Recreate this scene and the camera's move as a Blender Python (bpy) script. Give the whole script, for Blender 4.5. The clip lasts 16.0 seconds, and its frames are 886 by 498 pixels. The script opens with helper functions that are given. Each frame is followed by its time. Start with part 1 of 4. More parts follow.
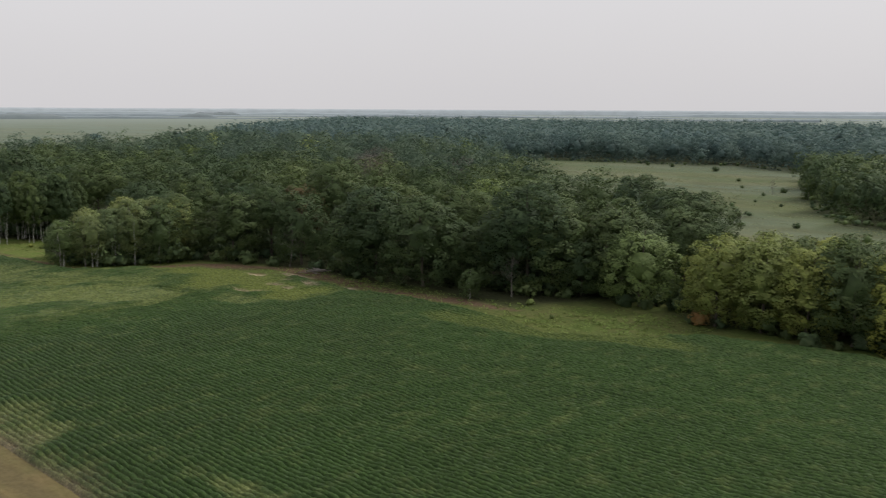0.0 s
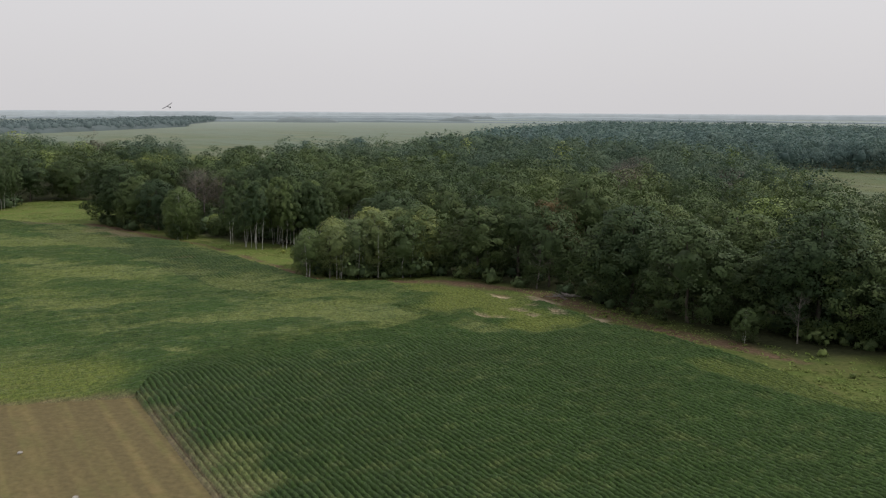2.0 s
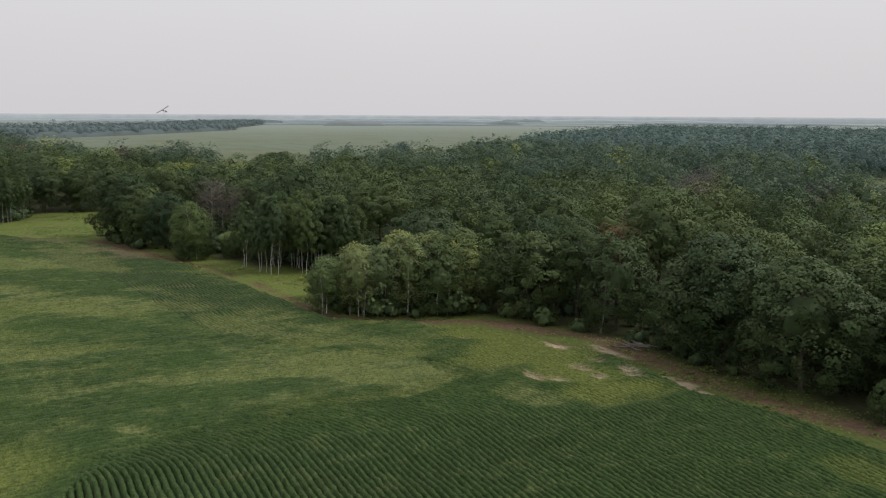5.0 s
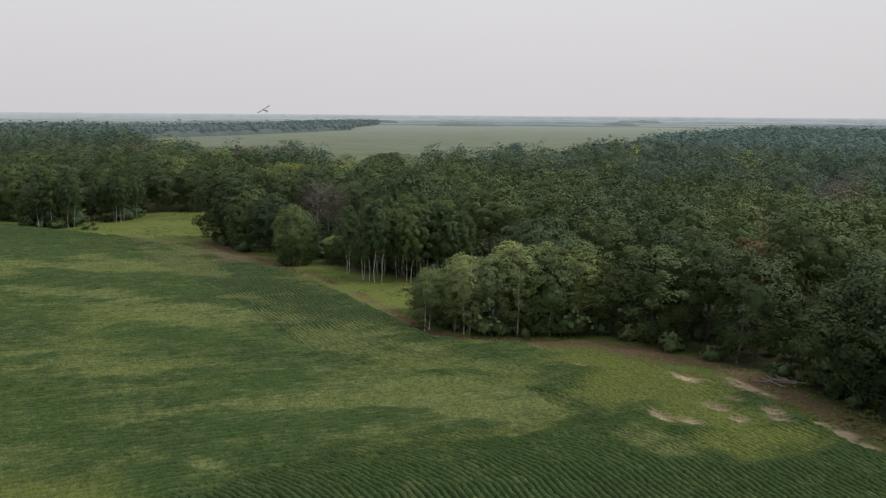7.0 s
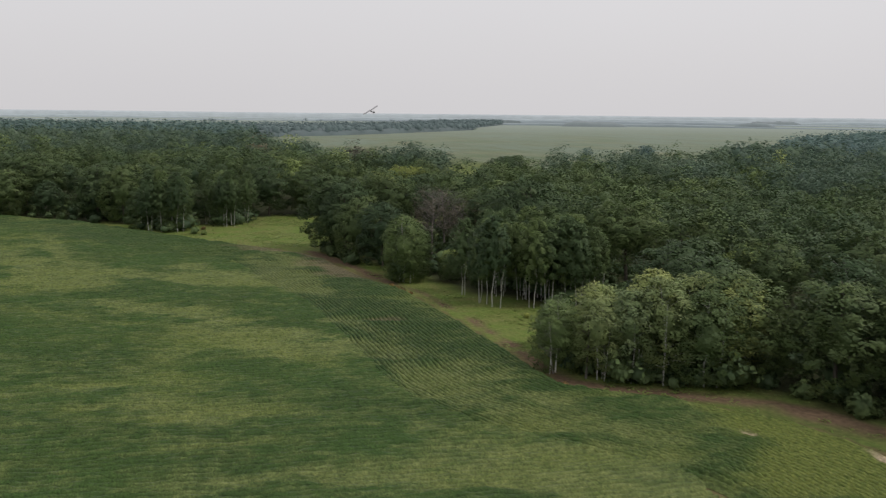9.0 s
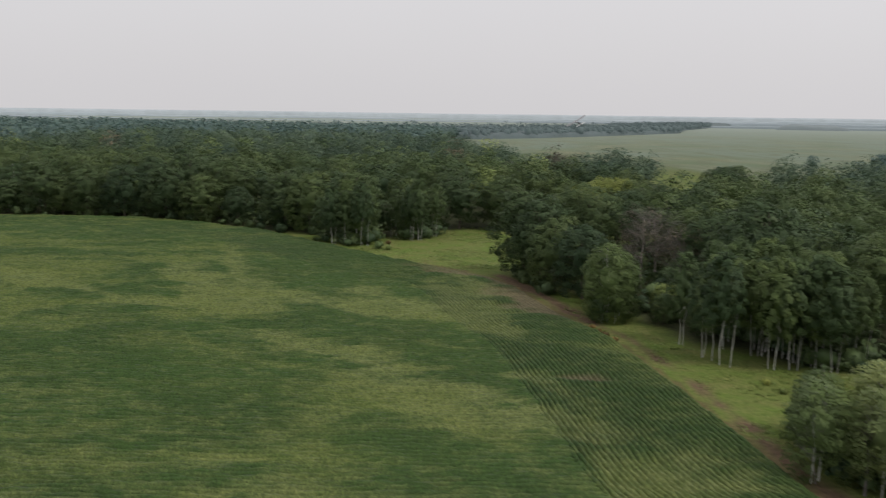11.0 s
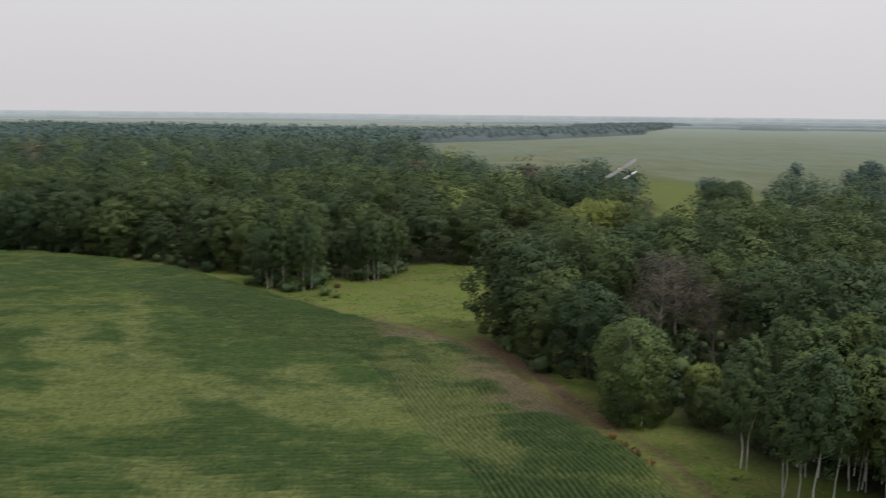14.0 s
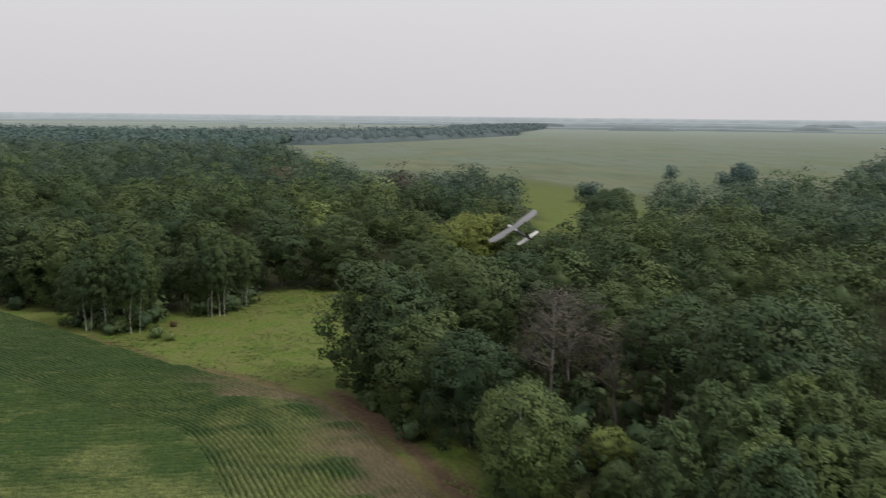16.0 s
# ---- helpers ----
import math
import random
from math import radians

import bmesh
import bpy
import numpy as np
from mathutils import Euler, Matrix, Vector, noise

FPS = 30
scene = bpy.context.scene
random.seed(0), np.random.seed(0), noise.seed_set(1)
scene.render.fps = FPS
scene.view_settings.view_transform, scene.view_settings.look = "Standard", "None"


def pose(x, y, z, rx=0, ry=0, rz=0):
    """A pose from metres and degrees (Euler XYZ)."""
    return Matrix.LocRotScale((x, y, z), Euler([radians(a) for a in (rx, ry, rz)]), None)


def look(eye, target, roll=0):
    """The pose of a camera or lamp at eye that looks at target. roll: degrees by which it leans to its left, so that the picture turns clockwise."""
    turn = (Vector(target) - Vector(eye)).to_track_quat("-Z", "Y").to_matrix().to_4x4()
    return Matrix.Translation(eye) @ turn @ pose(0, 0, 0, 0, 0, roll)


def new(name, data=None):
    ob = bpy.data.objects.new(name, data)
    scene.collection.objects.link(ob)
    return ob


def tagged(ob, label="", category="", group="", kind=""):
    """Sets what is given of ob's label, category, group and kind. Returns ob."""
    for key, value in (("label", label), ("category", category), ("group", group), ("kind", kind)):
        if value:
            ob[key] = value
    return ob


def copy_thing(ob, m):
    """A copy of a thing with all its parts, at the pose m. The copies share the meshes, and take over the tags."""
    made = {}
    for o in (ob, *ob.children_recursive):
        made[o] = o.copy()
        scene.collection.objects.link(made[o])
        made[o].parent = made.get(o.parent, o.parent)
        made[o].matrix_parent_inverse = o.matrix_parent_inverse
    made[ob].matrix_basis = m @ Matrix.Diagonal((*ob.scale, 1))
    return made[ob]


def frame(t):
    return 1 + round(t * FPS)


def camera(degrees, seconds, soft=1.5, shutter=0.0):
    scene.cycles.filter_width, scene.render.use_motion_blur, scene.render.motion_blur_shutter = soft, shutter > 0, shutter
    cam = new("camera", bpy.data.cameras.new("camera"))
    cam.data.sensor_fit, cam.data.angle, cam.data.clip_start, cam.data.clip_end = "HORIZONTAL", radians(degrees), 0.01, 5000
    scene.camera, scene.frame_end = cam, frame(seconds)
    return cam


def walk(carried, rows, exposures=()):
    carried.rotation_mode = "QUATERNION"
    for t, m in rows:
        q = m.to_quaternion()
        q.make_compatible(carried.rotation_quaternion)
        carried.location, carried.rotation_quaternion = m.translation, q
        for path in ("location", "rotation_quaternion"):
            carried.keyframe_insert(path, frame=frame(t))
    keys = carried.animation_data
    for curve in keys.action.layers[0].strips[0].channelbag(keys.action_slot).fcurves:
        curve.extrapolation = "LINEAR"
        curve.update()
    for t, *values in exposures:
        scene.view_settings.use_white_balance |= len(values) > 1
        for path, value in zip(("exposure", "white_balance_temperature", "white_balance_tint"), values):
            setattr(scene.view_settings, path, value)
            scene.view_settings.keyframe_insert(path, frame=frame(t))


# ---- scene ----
cam = camera(53.0, 16.0, soft=1.2, shutter=0.45)
METRES, EYE, TILT, LEAN, TURN = 137.0, 25.0, 0.0, 0.0, 42.8
ROWS = [
    (0.0, 0.0, 0.0, 0.0, 0.1, -8.73, -0.68),
    (0.5, -0.0019, 0.0218, 0.0012, 3.67, -8.71, -0.69),
    (1.0, -0.0047, 0.0448, 0.0024, 9.61, -8.7, -0.73),
    (1.5, -0.0095, 0.0695, 0.0036, 14.7, -8.68, -0.74),
    (2.0, -0.0157, 0.0961, 0.0046, 16.22, -8.67, -0.77),
    (2.5, -0.023, 0.1247, 0.0052, 16.27, -8.66, -0.75),
    (3.0, -0.0308, 0.155, 0.0056, 16.3, -8.62, -0.75),
    (3.5, -0.0393, 0.1865, 0.0058, 16.68, -8.6, -0.75),
    (4.0, -0.0477, 0.2192, 0.0061, 17.38, -8.56, -0.75),
    (6.5, -0.0788, 0.3133, 0.0064, 24.41, -8.55, -0.77),
    (7.0, -0.0873, 0.3324, 0.0063, 26.58, -8.58, -0.84),
    (7.5, -0.0989, 0.3553, 0.0058, 28.01, -8.61, -0.91),
    (8.0, -0.113, 0.3808, 0.0064, 30.05, -8.66, -0.95),
    (10.5, -0.217, 0.5225, 0.0121, 43.12, -8.8, -1.13),
    (11.0, -0.2438, 0.5493, 0.0143, 47.2, -8.86, -1.14),
    (11.5, -0.2726, 0.5756, 0.0166, 50.98, -8.9, -1.12),
    (12.0, -0.3024, 0.6016, 0.0184, 51.75, -8.91, -1.12),
    (12.5, -0.333, 0.6277, 0.0204, 51.59, -8.9, -1.05),
    (13.0, -0.363, 0.6545, 0.0236, 51.01, -8.9, -1.03),
    (13.5, -0.393, 0.6835, 0.0272, 48.38, -8.84, -0.98),
    (14.0, -0.4207, 0.7143, 0.0306, 44.7, -8.81, -1.0),
    (14.5, -0.4459, 0.7475, 0.0317, 37.72, -8.64, -1.04),
    (15.0, -0.4663, 0.7777, 0.0327, 34.25, -8.59, -1.01),
    (15.5, -0.4834, 0.8057, 0.0333, 33.9, -8.57, -0.96),
    (16.0, -0.5029, 0.8315, 0.0366, 36.86, -8.64, -0.99),
]
walk(cam, [(t, pose(0, 0, EYE, TILT, LEAN, TURN) @ pose(METRES * x, METRES * y, METRES * z, 90 + pitch, roll, yaw)) for t, x, y, z, yaw, pitch, roll in ROWS])

# ---------------------------------------------------------------- light
SUN_HEIGHT, SUN_WAY = 52.0, 35.0
world = bpy.data.worlds.new("overcast_sky")
scene.world = world
world.use_nodes = True
wn, wl = world.node_tree.nodes, world.node_tree.links
wn.clear()
w_out = wn.new("ShaderNodeOutputWorld")
w_bg = wn.new("ShaderNodeBackground")
w_sky = wn.new("ShaderNodeTexSky")
w_sky.sky_type = "NISHITA"
w_sky.sun_disc = False
w_sky.sun_elevation = radians(SUN_HEIGHT)
w_sky.sun_rotation = radians(SUN_WAY)
w_sky.air_density, w_sky.dust_density, w_sky.ozone_density = 1.0, 6.0, 1.0
w_mix = wn.new("ShaderNodeMixRGB")
w_mix.inputs[0].default_value = 0.88
w_mix.inputs[2].default_value = (7.30, 7.13, 7.29, 1)
w_cloud = wn.new("ShaderNodeTexNoise")
w_cloud.inputs["Scale"].default_value = 1.6
w_cloud.inputs["Detail"].default_value = 4.0
w_ramp = wn.new("ShaderNodeMapRange")
w_ramp.inputs["To Min"].default_value = 0.95
w_ramp.inputs["To Max"].default_value = 1.05
w_mul = wn.new("ShaderNodeMixRGB")
w_mul.blend_type = "MULTIPLY"
w_mul.inputs[0].default_value = 1.0
wl.new(w_sky.outputs[0], w_mix.inputs[1])
wl.new(w_cloud.outputs[0], w_ramp.inputs[0])
wl.new(w_mix.outputs[0], w_mul.inputs[1])
w_co = wn.new("ShaderNodeTexCoord")
w_sep = wn.new("ShaderNodeSeparateXYZ")
wl.new(w_co.outputs["Generated"], w_sep.inputs[0])
w_up = wn.new("ShaderNodeMapRange")
w_up.inputs["From Min"].default_value, w_up.inputs["From Max"].default_value = 0.0, 0.35
w_up.inputs["To Min"].default_value, w_up.inputs["To Max"].default_value = 0.96, 1.17
wl.new(w_sep.outputs["Z"], w_up.inputs[0])
w_both = wn.new("ShaderNodeMath")
w_both.operation = "MULTIPLY"
wl.new(w_ramp.outputs[0], w_both.inputs[0])
wl.new(w_up.outputs[0], w_both.inputs[1])
wl.new(w_both.outputs[0], w_mul.inputs[2])
wl.new(w_mul.outputs[0], w_bg.inputs[0])
w_bg.inputs[1].default_value = 0.102
wl.new(w_bg.outputs[0], w_out.inputs[0])

sun = new("sun", bpy.data.lights.new("sun", "SUN"))
sun.data.energy, sun.data.angle, sun.data.color = 1.5, radians(16), (1.0, 0.95, 0.88)
sun_dir = Vector((math.sin(radians(SUN_WAY)) * math.cos(radians(SUN_HEIGHT)), math.cos(radians(SUN_WAY)) * math.cos(radians(SUN_HEIGHT)), math.sin(radians(SUN_HEIGHT))))
sun.matrix_world = look(sun_dir * 100, (0, 0, 0))


# ---------------------------------------------------------------- materials
def mat_base(name):
    m = bpy.data.materials.new(name)
    m.use_nodes = True
    n = m.node_tree.nodes
    return m, n, m.node_tree.links, n["Principled BSDF"]


def mixed(n, l, fac, a, b, blend="MIX"):
    """A colour mixed from a and b, each a colour or a socket, by fac, a number or a socket."""
    k = n.new("ShaderNodeMixRGB")
    k.blend_type = blend
    for i, v in enumerate((fac, a, b)):
        if isinstance(v, bpy.types.NodeSocket):
            l.new(v, k.inputs[i])
        else:
            k.inputs[i].default_value = v if i == 0 else (*v, 1)
    return k.outputs[0]


def noised(n, l, scale, detail=4, lo=0.35, hi=0.65, stretch=None):
    """Noise in world metres, spread to 0..1 between lo and hi."""
    geo = n.new("ShaderNodeNewGeometry")
    src = geo.outputs["Position"]
    if stretch:
        mp = n.new("ShaderNodeMapping")
        mp.inputs["Scale"].default_value = stretch
        l.new(src, mp.inputs[0])
        src = mp.outputs[0]
    t = n.new("ShaderNodeTexNoise")
    t.inputs["Scale"].default_value = scale
    t.inputs["Detail"].default_value = detail
    l.new(src, t.inputs["Vector"])
    r = n.new("ShaderNodeMapRange")
    r.inputs["From Min"].default_value, r.inputs["From Max"].default_value = lo, hi
    l.new(t.outputs[0], r.inputs[0])
    return r.outputs[0]


def attr(n, name):
    a = n.new("ShaderNodeAttribute")
    a.attribute_name = name
    return a.outputs["Fac"]


def bumped(n, l, bsdf, height, strength, distance):
    b = n.new("ShaderNodeBump")
    b.inputs["Strength"].default_value, b.inputs["Distance"].default_value = strength, distance
    l.new(height, b.inputs["Height"])
    l.new(b.outputs[0], bsdf.inputs["Normal"])


def foliage(name, dark, light, odd, glow=0.18, lively=1.0):
    """Leaves: each spray, clump and tree of a slightly different green, and light shining through."""
    m, n, l, b = mat_base(name)
    info, geo = n.new("ShaderNodeObjectInfo"), n.new("ShaderNodeNewGeometry")
    half = [(p + q) / 2 for p, q in zip(dark, light)]
    c = mixed(n, l, geo.outputs["Random Per Island"], half, light)
    c = mixed(n, l, attr(n, "tint"), c, odd)
    own = n.new("ShaderNodeMath")
    l.new(info.outputs["Random"], own.inputs[0])
    l.new(attr(n, "vary"), own.inputs[1])
    turn = n.new("ShaderNodeMath")
    turn.operation = "FRACT"
    l.new(own.outputs[0], turn.inputs[0])
    c = mixed(n, l, 1.0, c, mixed(n, l, turn.outputs[0], [1 - lively * k for k in (0.40, 0.31, 0.26)], [1 + lively * k for k in (0.34, 0.25, 0.02)]), "MULTIPLY")
    spray = noised(n, l, 0.9, 3, 0.3, 0.7)
    c = mixed(n, l, 1.0, c, mixed(n, l, spray, [1 - lively * k for k in (0.22, 0.21, 0.20)], [1 + lively * k for k in (0.22, 0.21, 0.18)]), "MULTIPLY")
    bumped(n, l, b, noised(n, l, 2.6, 3, 0.25, 0.75), 0.15 * lively, 0.22)
    l.new(c, b.inputs["Base Color"])
    b.inputs["Roughness"].default_value = 0.62
    b.inputs["Specular IOR Level"].default_value = 0.28
    tr = n.new("ShaderNodeBsdfTranslucent")
    l.new(c, tr.inputs[0])
    mx = n.new("ShaderNodeMixShader")
    mx.inputs[0].default_value = glow
    l.new(b.outputs[0], mx.inputs[1])
    l.new(tr.outputs[0], mx.inputs[2])
    l.new(mx.outputs[0], n["Material Output"].inputs[0])
    return m


def plain(name, a, b, scale, rough=0.8, bump=0.0, detail=5, stretch=None, metal=0.0):
    m, n, l, p = mat_base(name)
    f = noised(n, l, scale, detail, 0.3, 0.7, stretch)
    f2 = noised(n, l, scale * 0.13, 3, 0.35, 0.65)
    c = mixed(n, l, f, a, b)
    c = mixed(n, l, f2, c, [0.75 * x for x in a])
    l.new(c, p.inputs["Base Color"])
    p.inputs["Roughness"].default_value = rough
    p.inputs["Metallic"].default_value = metal
    if bump:
        bumped(n, l, p, f, bump, 0.05)
    return m


OAK_LEAF = foliage("oak_leaves", (0.050, 0.087, 0.038), (0.077, 0.120, 0.051), (0.112, 0.147, 0.058))
PALE_ASPEN_LEAF = foliage("pale_aspen_leaves", (0.155, 0.212, 0.089), (0.209, 0.266, 0.110), (0.251, 0.274, 0.115))
ASPEN_LEAF = foliage("aspen_leaves", (0.064, 0.107, 0.043), (0.092, 0.141, 0.055), (0.110, 0.151, 0.059))
YELLOW_LEAF = foliage("yellowing_leaves", (0.177, 0.227, 0.064), (0.229, 0.277, 0.081), (0.284, 0.290, 0.085))
WILLOW_LEAF = foliage("willow_leaves", (0.162, 0.229, 0.079), (0.203, 0.271, 0.097), (0.229, 0.281, 0.103))
RUST_LEAF = foliage("rusty_leaves", (0.19, 0.115, 0.05), (0.28, 0.17, 0.075), (0.10, 0.13, 0.05))
BROWN_LEAF = foliage("withered_leaves", (0.115, 0.098, 0.080), (0.160, 0.140, 0.116), (0.110, 0.115, 0.075))
# far woods: aerial haze mixed into the leaf colour, bluer and paler
HAZED_FAR_LEAF = foliage("far_leaves_hazed", (0.088, 0.146, 0.143), (0.107, 0.169, 0.159), (0.122, 0.179, 0.156), 0.33, 0.5)
# oak leaves again, cooled and greyed to stand for haze at middle range
HAZED_MID_LEAF = foliage("mid_oak_leaves_hazed", (0.066, 0.108, 0.081), (0.086, 0.135, 0.094), (0.112, 0.155, 0.104), 0.33, 0.75)
GRASS_LEAF = foliage("grass_blades", (0.112, 0.176, 0.044), (0.150, 0.216, 0.060), (0.190, 0.205, 0.078), 0.4, 0.6)
REED_LEAF = foliage("marsh_sedge", (0.165, 0.190, 0.085), (0.215, 0.235, 0.115), (0.240, 0.235, 0.130), 0.5, 0.6)
BARK = plain("oak_bark", (0.07, 0.058, 0.045), (0.13, 0.11, 0.09), 3.0, 0.9, 0.6, stretch=(1, 1, 0.25))
ASPEN_BARK = plain("aspen_bark", (0.46, 0.46, 0.42), (0.66, 0.66, 0.61), 1.2, 0.8, 0.2)
DEAD_WOOD = plain("dead_wood", (0.15, 0.135, 0.12), (0.26, 0.24, 0.215), 2.0, 0.9, 0.3)
STONE = plain("field_stone", (0.30, 0.285, 0.26), (0.42, 0.40, 0.37), 4.0, 0.85, 0.4)


def crop_material():
    """Soybean leaves: dark and pale stands, with a fine leafy grain."""
    m, n, l, b = mat_base("soybean_leaves")
    grain = noised(n, l, 2.4, 5, 0.32, 0.68)
    broad = noised(n, l, 0.09, 5, 0.35, 0.65)
    c = mixed(n, l, grain, (0.0240, 0.0465, 0.0115), (0.0395, 0.0735, 0.0178))
    c = mixed(n, l, broad, c, mixed(n, l, grain, (0.028, 0.058, 0.0135), (0.042, 0.081, 0.0190)))
    mottle = n.new("ShaderNodeMath")
    mottle.operation = "MULTIPLY_ADD"
    l.new(noised(n, l, 0.8, 4, 0.25, 0.75, (1.0, 0.5, 1.0)), mottle.inputs[0])
    mottle.inputs[1].default_value = 1.3
    l.new(attr(n, "pale"), mottle.inputs[2])
    spread = n.new("ShaderNodeMapRange")
    spread.inputs["From Min"].default_value, spread.inputs["From Max"].default_value = 0.72, 1.90
    l.new(mottle.outputs[0], spread.inputs[0])
    c = mixed(n, l, spread.outputs[0], c, mixed(n, l, grain, (0.074, 0.098, 0.030), (0.144, 0.171, 0.060)))
    c = mixed(n, l, attr(n, "yellow"), c, mixed(n, l, grain, (0.070, 0.098, 0.020), (0.142, 0.165, 0.040)))
    c = mixed(n, l, attr(n, "bare"), c, mixed(n, l, grain, (0.110, 0.080, 0.052), (0.185, 0.138, 0.092)))
    c = mixed(n, l, attr(n, "sand"), c, mixed(n, l, grain, (0.25, 0.195, 0.135), (0.40, 0.33, 0.24)))
    leafy = noised(n, l, 7.5, 4, 0.3, 0.7)
    c = mixed(n, l, 1.0, c, mixed(n, l, leafy, (0.58, 0.58, 0.58), (1.42, 1.41, 1.36)), "MULTIPLY")
    l.new(c, b.inputs["Base Color"])
    b.inputs["Roughness"].default_value = 0.7
    b.inputs["Specular IOR Level"].default_value = 0.18
    bumped(n, l, b, noised(n, l, 6.0, 3, 0.3, 0.7), 0.4, 0.10)
    return m


def ground_material():
    """One sheet: forest floor, lush verge, bare soil and marsh sedge, paling far out with painted haze."""
    m, n, l, b = mat_base("ground")
    fine, mid = noised(n, l, 1.8, 6, 0.3, 0.7), noised(n, l, 0.25, 5, 0.35, 0.65)
    big, huge = noised(n, l, 0.02, 5, 0.38, 0.62), noised(n, l, 0.006, 5, 0.4, 0.6, (1, 2.2, 1))
    floor = mixed(n, l, fine, (0.028, 0.032, 0.016), (0.052, 0.060, 0.026))
    lush = mixed(n, l, mid, mixed(n, l, fine, (0.078, 0.124, 0.024), (0.122, 0.174, 0.038)), mixed(n, l, fine, (0.10, 0.12, 0.035), (0.17, 0.175, 0.06)))
    soil = mixed(n, l, mid, mixed(n, l, fine, (0.150, 0.114, 0.052), (0.195, 0.154, 0.074)), mixed(n, l, fine, (0.112, 0.104, 0.042), (0.148, 0.136, 0.058)))
    till = noised(n, l, 1.0, 3, 0.42, 0.58, (0.015, 0.6, 1))
    soil = mixed(n, l, till, soil, mixed(n, l, fine, (0.104, 0.086, 0.042), (0.146, 0.118, 0.058)))
    rust = mixed(n, l, fine, (0.085, 0.060, 0.038), (0.150, 0.104, 0.066))
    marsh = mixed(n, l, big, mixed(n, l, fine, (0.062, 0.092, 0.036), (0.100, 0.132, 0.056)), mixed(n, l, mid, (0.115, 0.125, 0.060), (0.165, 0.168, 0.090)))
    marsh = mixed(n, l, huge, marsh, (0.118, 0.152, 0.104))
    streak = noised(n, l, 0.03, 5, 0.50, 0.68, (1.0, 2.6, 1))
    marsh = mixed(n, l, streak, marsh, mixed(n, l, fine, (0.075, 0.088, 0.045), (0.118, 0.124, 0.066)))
    # haze over the far marsh, laid into its colour as paler grey-green
    marsh = mixed(n, l, attr(n, "marsh_haze"), marsh, (0.228, 0.266, 0.232))
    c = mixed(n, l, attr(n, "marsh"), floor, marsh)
    c = mixed(n, l, attr(n, "lush"), c, lush)
    c = mixed(n, l, attr(n, "rust"), c, rust)
    c = mixed(n, l, attr(n, "soil"), c, soil)
    c = mixed(n, l, attr(n, "sand"), c, mixed(n, l, fine, (0.25, 0.195, 0.135), (0.40, 0.33, 0.24)))
    l.new(c, b.inputs["Base Color"])
    b.inputs["Roughness"].default_value = 0.95
    b.inputs["Specular IOR Level"].default_value = 0.1
    bumped(n, l, b, fine, 0.5, 0.15)
    return m


SOY, GROUND = crop_material(), ground_material()


# ---------------------------------------------------------------- mesh tools
def mesh_np(name, verts, quads=None, tris=None, smooth=False, mats=(), normals=None, **attrs):
    """A mesh from arrays of corners, four-sided and three-sided faces, and numbers per corner."""
    me = bpy.data.meshes.new(name)
    verts = np.asarray(verts, np.float32).reshape(-1, 3)
    idx, starts, at = [], [], 0
    for fs, k in ((quads, 4), (tris, 3)):
        if fs is not None and len(fs):
            fs = np.asarray(fs, np.int32).reshape(-1, k)
            idx.append(fs.ravel())
            starts.append(at + k * np.arange(len(fs), dtype=np.int32))
            at += fs.size
    idx, starts = np.concatenate(idx), np.concatenate(starts)
    me.vertices.add(len(verts))
    me.vertices.foreach_set("co", verts.ravel())
    me.loops.add(len(idx))
    me.loops.foreach_set("vertex_index", idx.astype(np.int32))
    me.polygons.add(len(starts))
    me.polygons.foreach_set("loop_start", starts.astype(np.int32))
    me.polygons.foreach_set("use_smooth", np.full(len(starts), smooth or normals is not None))
    me.update(calc_edges=True)
    for key, val in attrs.items():
        a = me.attributes.new(key, "FLOAT", "POINT")
        a.data.foreach_set("value", np.asarray(val, np.float32))
    for m in mats:
        me.materials.append(m)
    me.validate()
    if normals is not None:
        me.normals_split_custom_set_from_vertices(np.asarray(normals, np.float32).tolist())
    return me


def part(name, bm, material, parent, label=""):
    me = bpy.data.meshes.new(name)
    bm.to_mesh(me)
    bm.free()
    me.materials.append(material)
    ob = new(name, me)
    ob.parent = parent
    return tagged(ob, label)


def inside(poly, x, y):
    """Which of the points x, y lie inside the polygon."""
    x, y = np.asarray(x, float), np.asarray(y, float)
    r = np.zeros(x.shape, bool)
    for (ax, ay), (bx, by) in zip(poly, poly[1:] + poly[:1]):
        if ay != by:
            r ^= ((ay > y) != (by > y)) & (x < (bx - ax) * (y - ay) / (by - ay) + ax)
    return r


def away(line, x, y, closed=False):
    """Distance of the points from a line of corners."""
    x, y = np.asarray(x, float), np.asarray(y, float)
    best = np.full(x.shape, 1e9)
    ends = line[1:] + (line[:1] if closed else [])
    for (ax, ay), (bx, by) in zip(line, ends):
        dx, dy = bx - ax, by - ay
        u = np.clip(((x - ax) * dx + (y - ay) * dy) / (dx * dx + dy * dy), 0, 1)
        best = np.minimum(best, np.hypot(x - ax - u * dx, y - ay - u * dy))
    return best


def smoothnoise(x, y, size, seed=0):
    """Soft random field between 0 and 1 with features of that size."""
    r = np.random.RandomState(seed)
    g = r.rand(64, 64)
    u, v = np.asarray(x) / size + 1000, np.asarray(y) / size + 1000
    i, j = np.floor(u).astype(int), np.floor(v).astype(int)
    a, b = u - i, v - j
    a, b = a * a * (3 - 2 * a), b * b * (3 - 2 * b)
    q = lambda p, s: g[p % 64, s % 64]
    return (q(i, j) * (1 - a) + q(i + 1, j) * a) * (1 - b) + (q(i, j + 1) * (1 - a) + q(i + 1, j + 1) * a) * b


